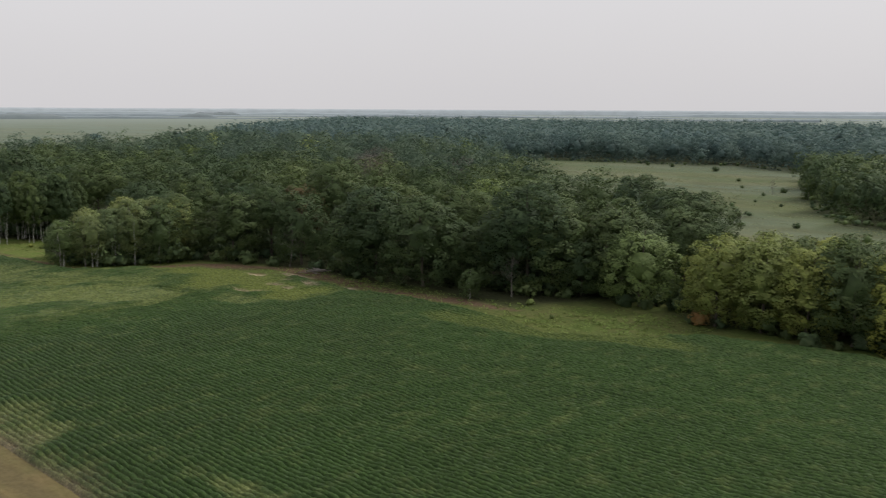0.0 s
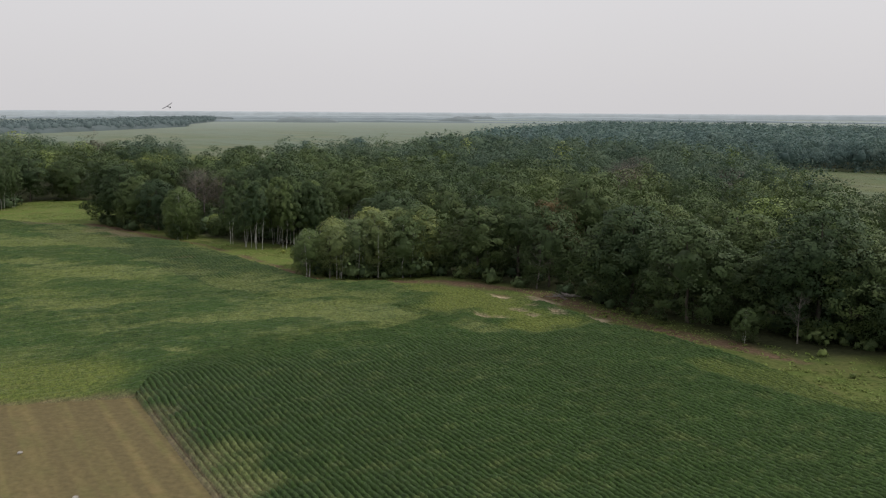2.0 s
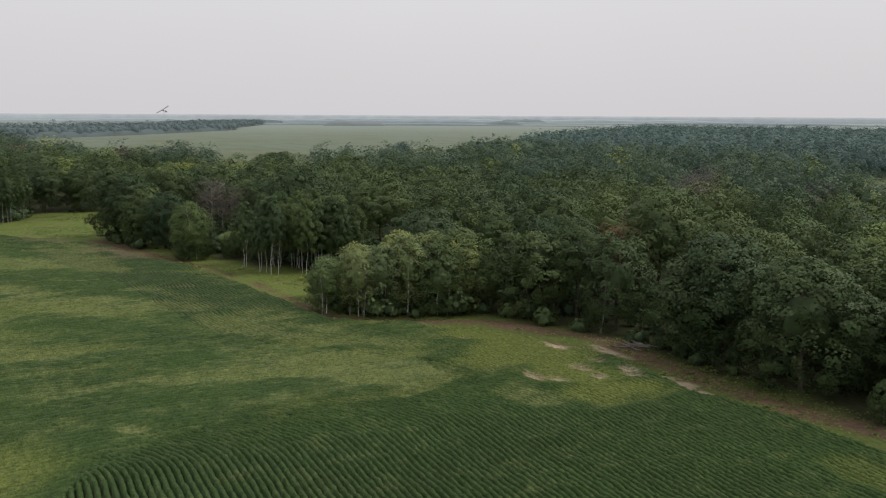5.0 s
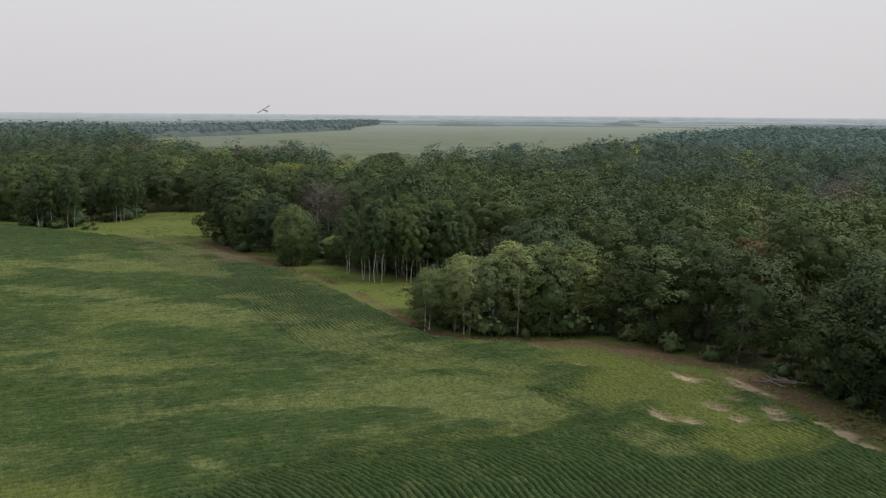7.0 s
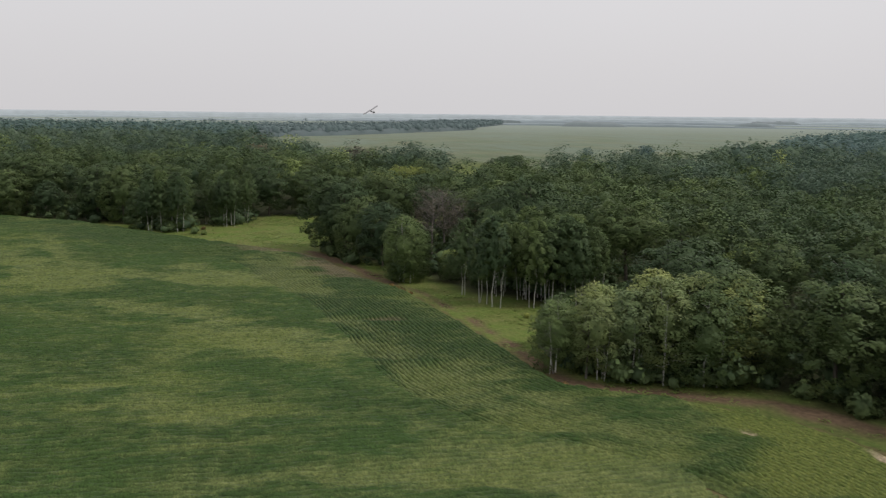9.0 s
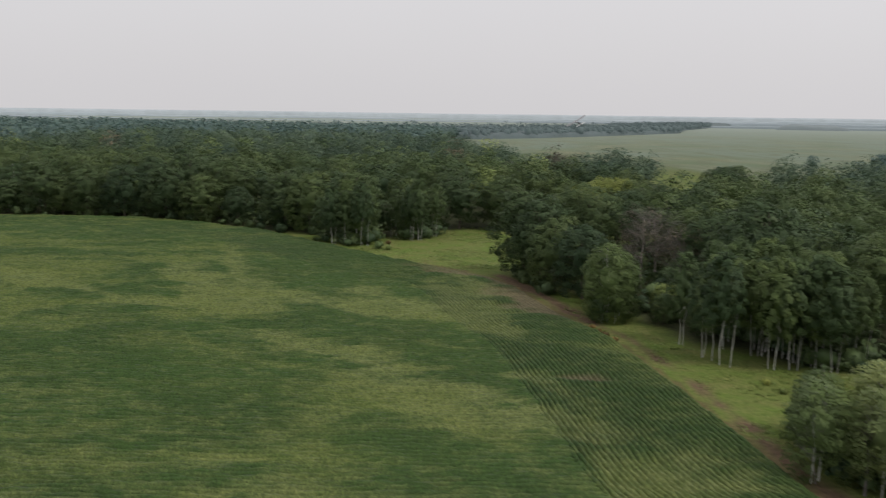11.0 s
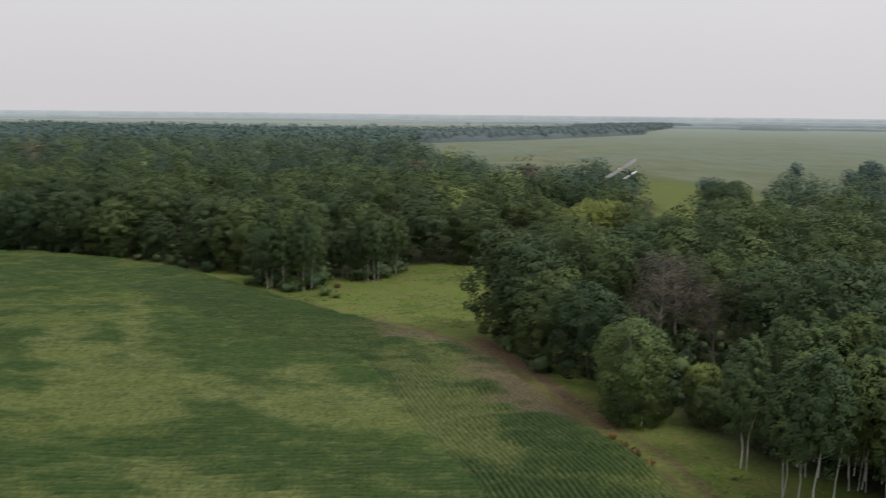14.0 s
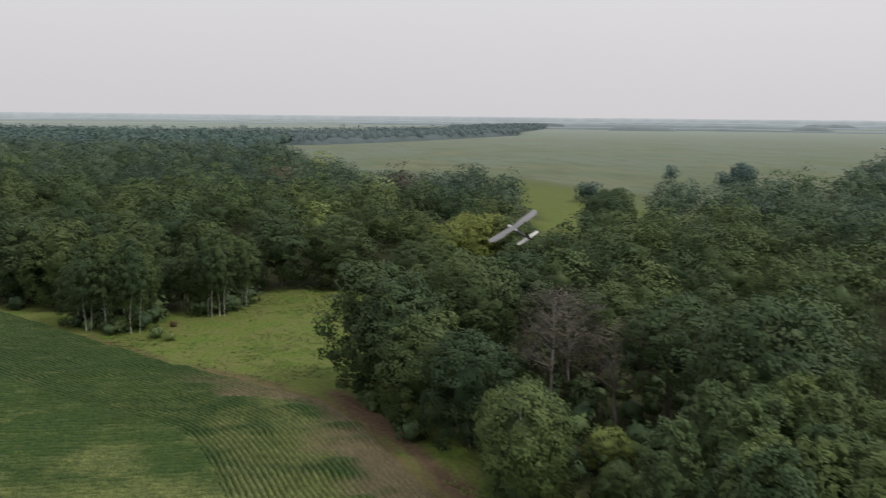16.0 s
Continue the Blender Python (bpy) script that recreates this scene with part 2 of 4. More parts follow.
def fbm(x, y, size, seed=0):
    return sum(smoothnoise(x, y, size / 2 ** k, seed + k) / 2 ** (k + 1) for k in range(4)) / 0.9375


def near(d, w):
    """1 where d is below 0, falling to 0 over w."""
    return np.clip(1 - d / w, 0, 1)


# ---------------------------------------------------------------- the plan
CROP_EDGE = [(40, 97), (-27, 96), (-35, 95), (-45, 92), (-50, 86), (-58, 81), (-65, 83), (-73, 83), (-82, 83), (-92, 81), (-100, 81.5), (-106, 81.8), (-113, 80), (-121, 77), (-127, 70.5), (-134, 60.5), (-147, 59), (-162, 57), (-178, 54.5), (-193, 49.5), (-211, 45), (-219, 41.5), (-225, 35), (-235, 23), (-250, 10), (-266, -4), (-278, -20), (-285, -35), (-286, -60), (-284, -90), (-280, -130)]
SOIL_FIELD = [(60, 22.2), (-90, 23.2), (-93.6, 13), (-96, -40), (-60, -130), (60, -130)]
FIELD = CROP_EDGE + [(-95, -130), (-95, -40), (-93.2, 13), (-90, 23.6), (40, 22.6)]
EAST = [(40, 97)] + CROP_EDGE[1:11] + [(-105.5, 81.4), (-106.5, 71), (-106.5, 60), (-105.5, 49), (-104.5, 38), (-102.5, 31), (-98, 26.8), (-90, 23.7), (40, 22.6)]
HEADLAND = 16.5
WEST = CROP_EDGE[11:] + [(-95, -130), (-95, -40), (-93.2, 13), (-89.5, 23.8), (-94, 28), (-98.5, 33), (-100.8, 39), (-102.4, 48.5), (-104, 60), (-104, 71)]
FAR_WEST = [(-978, 62), (-1103, 160), (-1513, 412), (-1760, 482), (-2300, 700), (-2330, 620), (-1800, 360), (-1540, 300), (-1200, 80), (-1150, -60), (-1250, -420), (-1150, -430), (-1060, -90)]
SW_WOOD = [(-640, -160), (-620, 35), (-700, 20), (-960, 45), (-1060, -90), (-1150, -420), (-1150, -700), (-700, -700), (-400, -420), (-300, -160)]
MAIN_WOOD = [(-66, 99), (-71, 94.5), (-80, 92), (-94, 90.5), (-106, 91), (-115, 88.5), (-126, 85), (-134, 79), (-150, 80), (-166, 82), (-182, 66), (-195, 59), (-204, 56), (-214, 54), (-225, 52), (-234, 57), (-247, 62), (-256, 72), (-258, 87), (-345, 121), (-364, 148), (-384, 182), (-398, 216), (-440, 256), (-470, 290), (-275, 312), (-230, 285), (-170, 222), (-125, 187), (-103, 170), (-85, 148), (-64, 130), (-62, 112)]
LEFT_WOOD = [(-283, 39), (-275, 60), (-285, 79), (-300, 86), (-350, 99), (-404, 115), (-424, 110), (-446, 66), (-605, 35), (-640, -160), (-300, -160), (-292, -90), (-293, -61), (-290, -42), (-284, -22), (-276, -8), (-267, 5), (-266, 19)]
RIGHT_CLUMP = [(20, 104), (-28, 103), (-38, 103), (-46, 102), (-51, 104), (-54, 111), (-46, 124), (-28, 128), (20, 128)]
RIGHT_WOOD = [(-64, 218), (-71, 219), (-90, 252), (-108, 294), (-118, 320), (-135, 357), (-60, 360), (60, 300), (60, 225), (0, 205)]
NORTH_WOOD = [(-290, 392), (-226, 415), (-197, 431), (-147, 396), (-60, 362), (60, 302), (300, 600), (100, 1000), (-500, 1150), (-1165, 995), (-690, 460), (-520, 340), (-470, 292), (-280, 318)]
MARSH_EAST = [(-60, 128), (-64, 130), (-85, 148), (-103, 170), (-125, 187), (-170, 222), (-230, 285), (-275, 312), (-290, 390), (-226, 413), (-197, 429), (-147, 395), (-118, 320), (-90, 250), (-70, 216), (60, 222), (60, 128), (-46, 127)]
GLADE = [(-225, 36), (-230, 48), (-238, 56), (-262, 72), (-275, 60), (-283, 40), (-270, 22), (-256, 12), (-247, 12), (-235, 24)]
CORRIDOR = [(-255, 76), (-272, 72), (-300, 86), (-375, 104), (-500, 142), (-430, 150), (-340, 122), (-262, 90)]
MEADOW = [(-147, 60), (-138, 66), (-146, 78), (-163, 80), (-168, 74), (-172, 63), (-179, 60.5), (-190, 54), (-200, 49), (-193, 50.5), (-178, 55), (-162, 57.5)]
WOODS = [MAIN_WOOD, LEFT_WOOD, RIGHT_CLUMP, RIGHT_WOOD, NORTH_WOOD]


WEEDY = [(-127, 71.5), (-118, 77.5), (-112, 79.5), (-104, 79), (-95, 77), (-93, 71.5), (-103.6, 68.5), (-109, 65.5), (-119, 69.5)]
BARE_SPOTS = [(-102.4, 75.6, 1.5, 0.9), (-103.2, 78.2, 1.1, 0.9), (-99.4, 75.2, 1.2, 1.0), (-102.2, 69.3, 1.5, 0.8), (-111, 78.6, 1.5, 0.7), (-110.2, 80, 0.9, 0.6), (-99.8, 79.3, 1.3, 0.9), (-97.8, 78.3, 1.3, 1.0), (-107.4, 83, 2.6, 0.5), (-118.3, 70.7, 0.6, 0.4), (-99.8, 71, 1.3, 0.7), (-95, 81.4, 1.9, 0.9), (-91, 81.2, 2.2, 0.8)]


def terrain(x, y):
    """The land's lie: level round the field, tilting by a fraction of a degree far out."""
    u, v = np.asarray(x, float) + 60, np.asarray(y, float) - 20
    k = np.clip((np.hypot(u, v) - 350) / 1200, 0, 1)
    return 0.0075 * (0.407 * u + 0.914 * v) * k * k * (3 - 2 * k)


# ---------------------------------------------------------------- ground
def spaced(lo, hi, step, out_lo, out_hi):
    v = list(np.arange(lo, hi + 0.1, step))
    s, a = step, hi
    while a < out_hi:
        s *= 1.25
        a += s
        v.append(min(a, out_hi))
    s, a = step, lo
    while a > out_lo:
        s *= 1.25
        a -= s
        v.insert(0, max(a, out_lo))
    return np.array(v)


def build_ground():
    gx, gy = spaced(-300, 10, 0.8, -4800, 4800), spaced(-40, 110, 0.8, -4800, 4800)
    X, Y = np.meshgrid(gx, gy, indexing="ij")
    x, y = X.ravel(), Y.ravel()
    rough = fbm(x, y, 6, 3) - 0.5
    far = np.clip((np.hypot(x + 100, y) - 250) / 100, 0, 1)
    wood = np.zeros(len(x))
    for w in WOODS[:4]:
        d = away(w, x, y, True) * np.where(inside(w, x, y), -1, 1)
        wood = np.maximum(wood, near(d + 6 * rough - 1, 4))
    wood = np.maximum(wood, inside(NORTH_WOOD, x, y) * (away(NORTH_WOOD, x, y, True) > 14) * (x > -620))
    marsh = (1 - wood) * np.maximum(inside(MARSH_EAST, x, y), far)
    edge = away(CROP_EDGE, x, y)
    field = inside(FIELD, x, y)
    corridor = near(away(CORRIDOR, x, y, True) * np.where(inside(CORRIDOR, x, y), -1, 1) - 6 + 30 * rough, 25)
    marsh = marsh * (1 - 0.8 * corridor)
    lush = (1 - wood) * (1 - marsh) * (1 - 0.75 * field) * (1 - 0.42 * near(-125 - x, 6) * (y > 60) * (fbm(x, y, 5, 6) + 0.5))
    soil_d = away(SOIL_FIELD, x, y, True) * np.where(inside(SOIL_FIELD, x, y), -1, 1)
    soil = np.maximum(near(soil_d - 1.2 + 1.5 * rough, 1.5), 0.75 * field)
    sand = np.zeros(len(x))
    for cx, cy, a, b in BARE_SPOTS:
        sand = np.maximum(sand, 0.95 * near(np.hypot((x - cx) / a, (y - cy) / b) - 1.25 + 2.2 * rough, 0.5))
    # the trodden, rusty track along the wood
    track = [(-60, 91), (-72, 87.5), (-82, 86), (-92, 84.6), (-105, 85), (-112, 85.6), (-120, 82), (-126, 78), (-128.5, 72), (-131.5, 65), (-135, 61), (-147, 60)]
    track2 = [(-150, 60), (-163, 58.4), (-179, 56), (-194, 50.8), (-208, 47.2), (-221, 42.5)]
    rust = near(away(track, x, y) - np.interp(x, [-145, -128, -118, -78, -70], [0.2, 0.9, 1.3, 0.9, -0.6]) + 4 * rough, 1.4)
    rust = np.maximum(rust, near(away(track2, x, y) - np.interp(x, [-222, -195, -185, -150], [1.3, 0.9, 0.4, 0.1]) + 4 * rough, 1.2))
    rust = rust * (x < -68)
    rust = np.maximum(rust, near(away(GLADE[-3:] + GLADE[:1], x, y) - 0.6 + 4 * rough, 1.0) * 0.7)
    z = 0.25 * rough * (1 - field) * (1 - far)
    z = z + terrain(x, y)
    nx, ny = len(gx), len(gy)
    i, j = np.meshgrid(np.arange(nx - 1), np.arange(ny - 1), indexing="ij")
    a = (i * ny + j).ravel()
    # the marsh's painted haze grows with distance from the field
    me = mesh_np("ground", np.stack([x, y, z], 1), np.stack([a, a + ny, a + ny + 1, a + 1], 1), smooth=True, mats=[GROUND], marsh=marsh, marsh_haze=np.clip((np.hypot(x + 60, y) - 260) / 1900, 0, 1), lush=lush, rust=rust, soil=soil, sand=sand)
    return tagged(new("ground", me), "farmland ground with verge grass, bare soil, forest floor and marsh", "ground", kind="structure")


# ---------------------------------------------------------------- soybean rows
PALE = [(-70, 27, 9, 3.6, -6), (-71, 26.5, 6, 2.4, -6), (-48, 31, 4.5, 2, 12), (-97, 65, 5, 2.6, -10), (-103, 31, 3.5, 1.4, 34), (-218, 1, 20, 3.5, 21), (-192, 22, 4, 6, 0), (-130, 56, 8, 3, 30)]
PALE_BANDS = [([(-178, 12), (-169, 22), (-158, 31), (-157, 38), (-145, 45), (-133, 49.5), (-125, 54), (-120, 61)], 3.6), ([(-116, 29), (-117, 35), (-113, 39), (-116, 46), (-113, 54), (-107, 59)], 4.6), ([(-204, 5), (-190, 24), (-194, 33), (-181, 41)], 3.2), ([(-138, 16), (-132, 23), (-127, 29)], 2.6),
              ([(-220, -10), (-206, -2), (-193, 7)], 4.6), ([(-218, -44), (-208, -30), (-200, -18), (-193, -6)], 2.6), ([(-173, 18), (-165, 25), (-157, 32), (-150, 40)], 4.0), ([(-211, 31), (-194, 37), (-179, 41.5)], 3.2), ([(-163, 40), (-157, 44.5)], 2.6), ([(-203, 21), (-194, 28)], 3.0), ([(-217, 35), (-208, 39), (-200, 38)], 3.4)]
DARK_BANDS = [([(-176, 42), (-160, 49.5), (-142, 55.5), (-134, 57)], 3.4), ([(-146, 28), (-136, 38), (-129, 46)], 2.6), ([(-126, 14), (-118, 21), (-112, 26)], 4.0), ([(-222, 4), (-210, 18), (-201, 29)], 5.0), ([(-186, 15), (-182, 26), (-178, 34)], 2.8), ([(-171, 29), (-167, 35), (-163, 38.5)], 2.4), ([(-170, -18), (-166, -3), (-158, 9), (-150, 14)], 5.0), ([(-199, 44.5), (-180, 49)], 2.4), ([(-252, 0), (-238, 11), (-224, 25)], 6.0)]


def blot(x, y, cx, cy, a, b, turn):
    c, s = math.cos(radians(turn)), math.sin(radians(turn))
    return np.hypot(((x - cx) * c + (y - cy) * s) / a, ((y - cy) * c - (x - cx) * s) / b)


def crop_tones(x, y):
    """How pale, how yellow and how bare the crop stands at x, y."""
    n1, n2 = fbm(x, y, 14, 11) - 0.5, fbm(x, y * 0.45, 3.5, 21) - 0.5
    pale = np.zeros(len(x))
    for e in PALE:
        pale = np.maximum(pale, np.clip(2.0 * (1.15 - blot(x, y, *e)) + 3.0 * n1 + 2.8 * n2, 0, 1))
    west = near(x + 106, 8)
    pale = np.maximum(pale, west * np.clip(0.06 + 2.6 * n1 + 2.4 * n2, 0, 0.5))
    pale = np.maximum(pale, west * np.clip(0.26 + 0.14 * near(-150 - x, 25) + 0.9 * n2 + 0.5 * n1, 0, 1))
    lush = np.ones(len(x))
    for line, w in DARK_BANDS:
        lush *= 1 - np.clip(1.5 - away(line, x, y) / w + 2.2 * n1 + 2.4 * n2, 0, 0.74)
    pale *= lush
    for line, w in PALE_BANDS:
        pale = np.maximum(pale, np.clip(1.45 - away(line, x, y) / w + 2.4 * n1 + 3.0 * n2, 0, 1))
    edge = away(SOIL_FIELD, x, y, True)
    pale = np.maximum(pale, np.clip(0.9 - edge / 4 + n2, 0, 0.8))
    yellow = np.clip(1.5 - np.hypot((x + 99) / 6, (y - 19) / 6) + 2 * n1, 0, 0.75)
    yellow = np.maximum(yellow, lush * west * np.clip(0.06 + 1.3 * n2 + 0.6 * n1, 0, 0.45))
    weeds = away(WEEDY, x, y, True) * np.where(inside(WEEDY, x, y), -1, 1)
    yellow = np.maximum(yellow, np.clip(0.62 - weeds / 4 + 1.6 * n1 + 2.2 * n2, 0, 0.95))
    for cx, cy, a, b in ((-62, 80, 7, 2.5), (-70, 77, 5, 2), (-54, 84, 8, 2.5)):
        yellow = np.maximum(yellow, np.clip(1.3 - np.hypot((x - cx) / a, (y - cy) / b) + 2 * n1, 0, 0.5))
    d = away(CROP_EDGE, x, y)
    oak_foot = near(np.abs(x + 207) - 15, 10) * np.clip(1.25 - d / 5.5 + 2.4 * n2 + 1.2 * n1, 0, 0.9)
    rim = np.maximum(np.clip(1.7 - edge / 1.3 + 2 * n2, 0, 1), np.clip(0.75 - edge / 6 + 1.6 * n2, 0, 0.45))
    spots = np.zeros(len(x))
    for cx, cy, a, b in BARE_SPOTS:
        spots = np.maximum(spots, np.clip(1.5 - np.hypot((x - cx) / a, (y - cy) / b) + 2 * n2, 0, 1))
    thin = np.clip(1.3 - np.hypot((x + 162) / 1.4, (y - 47.8) / 3.2) + 2 * n2, 0, 0.8)
    return pale, yellow, np.maximum(np.maximum(oak_foot, rim), thin), spots


def guide_curve(points, step):
    """The crop's edge, rounded and stepped evenly, with the way to its inner side."""
    p = np.array(points, float)
    s = np.concatenate([[0], np.cumsum(np.hypot(*np.diff(p, axis=0).T))])
    u = np.arange(0, s[-1], step)
    c = np.stack([np.interp(u, s, p[:, 0]), np.interp(u, s, p[:, 1])], 1)
    w = int(14 / step)
    k = np.hanning(2 * w + 1)
    k /= k.sum()
    c = np.stack([np.convolve(np.pad(c[:, i], w, "edge"), k, "valid") for i in (0, 1)], 1)
    t = np.gradient(c, axis=0)
    t /= np.linalg.norm(t, axis=1)[:, None]
    return c, np.stack([-t[:, 1], t[:, 0]], 1)


def build_crop(poly, turn, along, per_row, box, seed, gap=0.52, guide=None, inner=None):
    """Rows of soybeans inside poly, running at that angle or beside the guide."""
    rng = np.random.RandomState(seed)
    u0, u1, v0, v1 = box
    vs = np.arange(v0, v1, gap / per_row)
    if guide is None:
        us = np.arange(u0, u1, along)
        c, s = math.cos(radians(turn)), math.sin(radians(turn))
        U, V = np.meshgrid(us, vs, indexing="ij")
    else:
        gc, gn = guide_curve(guide, along)
        us = np.arange(len(gc)) * along
        U, V = np.meshgrid(us, vs, indexing="ij")
    phase = np.broadcast_to(np.arange(len(vs)) % per_row, U.shape)
    U, V = U + rng.uniform(-0.3, 0.3, U.shape) * along, V + rng.uniform(-0.03, 0.03, V.shape)
    if per_row == 4:
        V = V + np.where(phase == 1, -0.02, np.where(phase == 3, 0.02, 0.0))
    V = V + 0.7 * (fbm(U, V * 0.2, 25, seed) - 0.5)
    if guide is None:
        x, y = (U * c - V * s).ravel(), (U * s + V * c).ravel()
        if turn == 0:
            lift = np.interp(x, [-110, -90, -70, -50, -25, 0, 40], [2.8, 1.4, 0.2, 0.0, 2.4, 8.0, 20.0])
            y = y + lift * np.clip((y - 22) / 40, 0.0, 1.0) - 0.05 * np.clip(-92 - x, 0, 20) ** 2
    else:
        i = np.clip(U / along, 0, len(gc) - 1.001)
        k, f = i.astype(int), (i % 1)[..., None]
        p = (gc[k] * (1 - f) + gc[k + 1] * f) + V[..., None] * (gn[k] * (1 - f) + gn[k + 1] * f)
        x, y = p[..., 0].ravel(), p[..., 1].ravel()
    pale, yellow, bare, sand = crop_tones(x, y)
    valley = phase.ravel() == 0
    height = np.where(valley, -0.12, 0.76 if per_row == 4 else 0.70)
    if per_row == 4:
        height[phase.ravel() == 2] = 0.88
    height = height * (1 - 0.25 * pale - 0.5 * yellow) * (1 - 0.7 * bare) * (1 - 0.94 * sand)
    height *= 0.74 + 0.5 * fbm(x, y, 2.2, seed + 5)
    if guide is not None:
        height *= np.clip((v1 - V.ravel()) / 1.4, 0.1, 1)
    elif inner is not None:
        gc, _ = guide_curve(inner, 3.0)
        beyond = away([tuple(p) for p in gc], x, y) - HEADLAND
        height *= np.clip((beyond + 1.6) / 1.4, 0.1, 1)
    rim_in = away(FIELD, x, y, True)
    height *= np.clip(rim_in / 1.4, 0.1, 1) * np.clip(0.25 + away(poly, x, y, True) / 1.2, 0.25, 1)
    z = 0.04 + height + rng.uniform(-0.095, 0.095, len(x)) * (1 - 0.7 * bare) * np.where(valley, 0.25, 1)
    z -= 0.22 * near(rim_in - 0.5, 0.6)
    bare = np.clip(bare + np.where(valley, 0.12 * pale + 0.3 * (bare > 0), -0.25 * (bare > 0)), 0, 1)
    keep = inside(poly, x + 1.2 * (fbm(x, y, 5, 8) - 0.5), y + 1.6 * (fbm(x, y, 5, 9) - 0.5))
    if inner is not None:
        keep &= beyond > -1.5
    keep = keep.reshape(U.shape)
    nv = len(vs)
    i, j = np.meshgrid(np.arange(len(us) - 1), np.arange(nv - 1), indexing="ij")
    ok = (keep[:-1, :-1] & keep[1:, :-1] & keep[1:, 1:] & keep[:-1, 1:]).ravel()
    a = (i * nv + j).ravel()[ok]
    q = np.stack([a, a + nv, a + nv + 1, a + 1], 1)
    used, q = np.unique(q, return_inverse=True)
    me = mesh_np("soybean_crop", np.stack([x, y, z], 1)[used], q.reshape(-1, 4), smooth=True, mats=[SOY], pale=pale[used], yellow=yellow[used], bare=bare[used], sand=sand[used])
    return tagged(new("soybean_crop", me), "rows of green soybean plants with pale wind-turned patches", "crop", "soybean field", "stuff")


# ---------------------------------------------------------------- trees
ICO_V = np.array([(0, 0, -1), (0.724, -0.526, -0.447), (-0.276, -0.851, -0.447), (-0.894, 0, -0.447), (-0.276, 0.851, -0.447), (0.724, 0.526, -0.447), (0.276, -0.851, 0.447), (-0.724, -0.526, 0.447), (-0.724, 0.526, 0.447), (0.276, 0.851, 0.447), (0.894, 0, 0.447), (0, 0, 1)])
ICO_F = np.array([(0, 1, 2), (1, 0, 5), (0, 2, 3), (0, 3, 4), (0, 4, 5), (1, 5, 10), (2, 1, 6), (3, 2, 7), (4, 3, 8), (5, 4, 9), (1, 10, 6), (2, 6, 7), (3, 7, 8), (4, 8, 9), (5, 9, 10), (6, 10, 11), (7, 6, 11), (8, 7, 11), (9, 8, 11), (10, 9, 11)])


def divided(v, f):
    """A sphere's faces each split in four."""
    v, cache, out = [tuple(p) for p in v], {}, []
    def half(a, b):
        key = (min(a, b), max(a, b))
        if key not in cache:
            p = np.array(v[a]) + np.array(v[b])
            v.append(tuple(p / np.linalg.norm(p)))
            cache[key] = len(v) - 1
        return cache[key]
    for a, b, c in f:
        d, e, g = half(a, b), half(b, c), half(c, a)
        out += [(a, d, g), (d, b, e), (g, e, c), (d, e, g)]
    return np.array(v), np.array(out)


DOME_V, DOME_F = divided(ICO_V, ICO_F)


def units(rng, n):
    d = rng.normal(size=(n, 3))
    return d / np.linalg.norm(d, axis=1)[:, None]


def spiral(rng, n, low):
    """Directions spread evenly from straight up down to the height low."""
    i = np.arange(n) + 0.5
    up = 1 - (1 - low) * i / n
    g = i * 2.39996 + rng.uniform(0, 6.28)
    flat = np.sqrt(np.clip(1 - up ** 2, 0, 1))
    d = np.stack([flat * np.cos(g), flat * np.sin(g), up], 1) + rng.normal(0, 0.9 / math.sqrt(n), (n, 3))
    return d / np.linalg.norm(d, axis=1)[:, None]


def swollen(d, boughs, lift, reach, depth):
    """How far a crown stands out in the directions d, and the bough that stands out there."""
    ang = np.arccos(np.clip(d @ boughs.T, -1, 1)) / reach
    h = np.sqrt(np.clip(1 - ang ** 2, 0, 1)) * lift
    return (1 - depth) + depth * h.max(1), np.argmin(ang, 1)


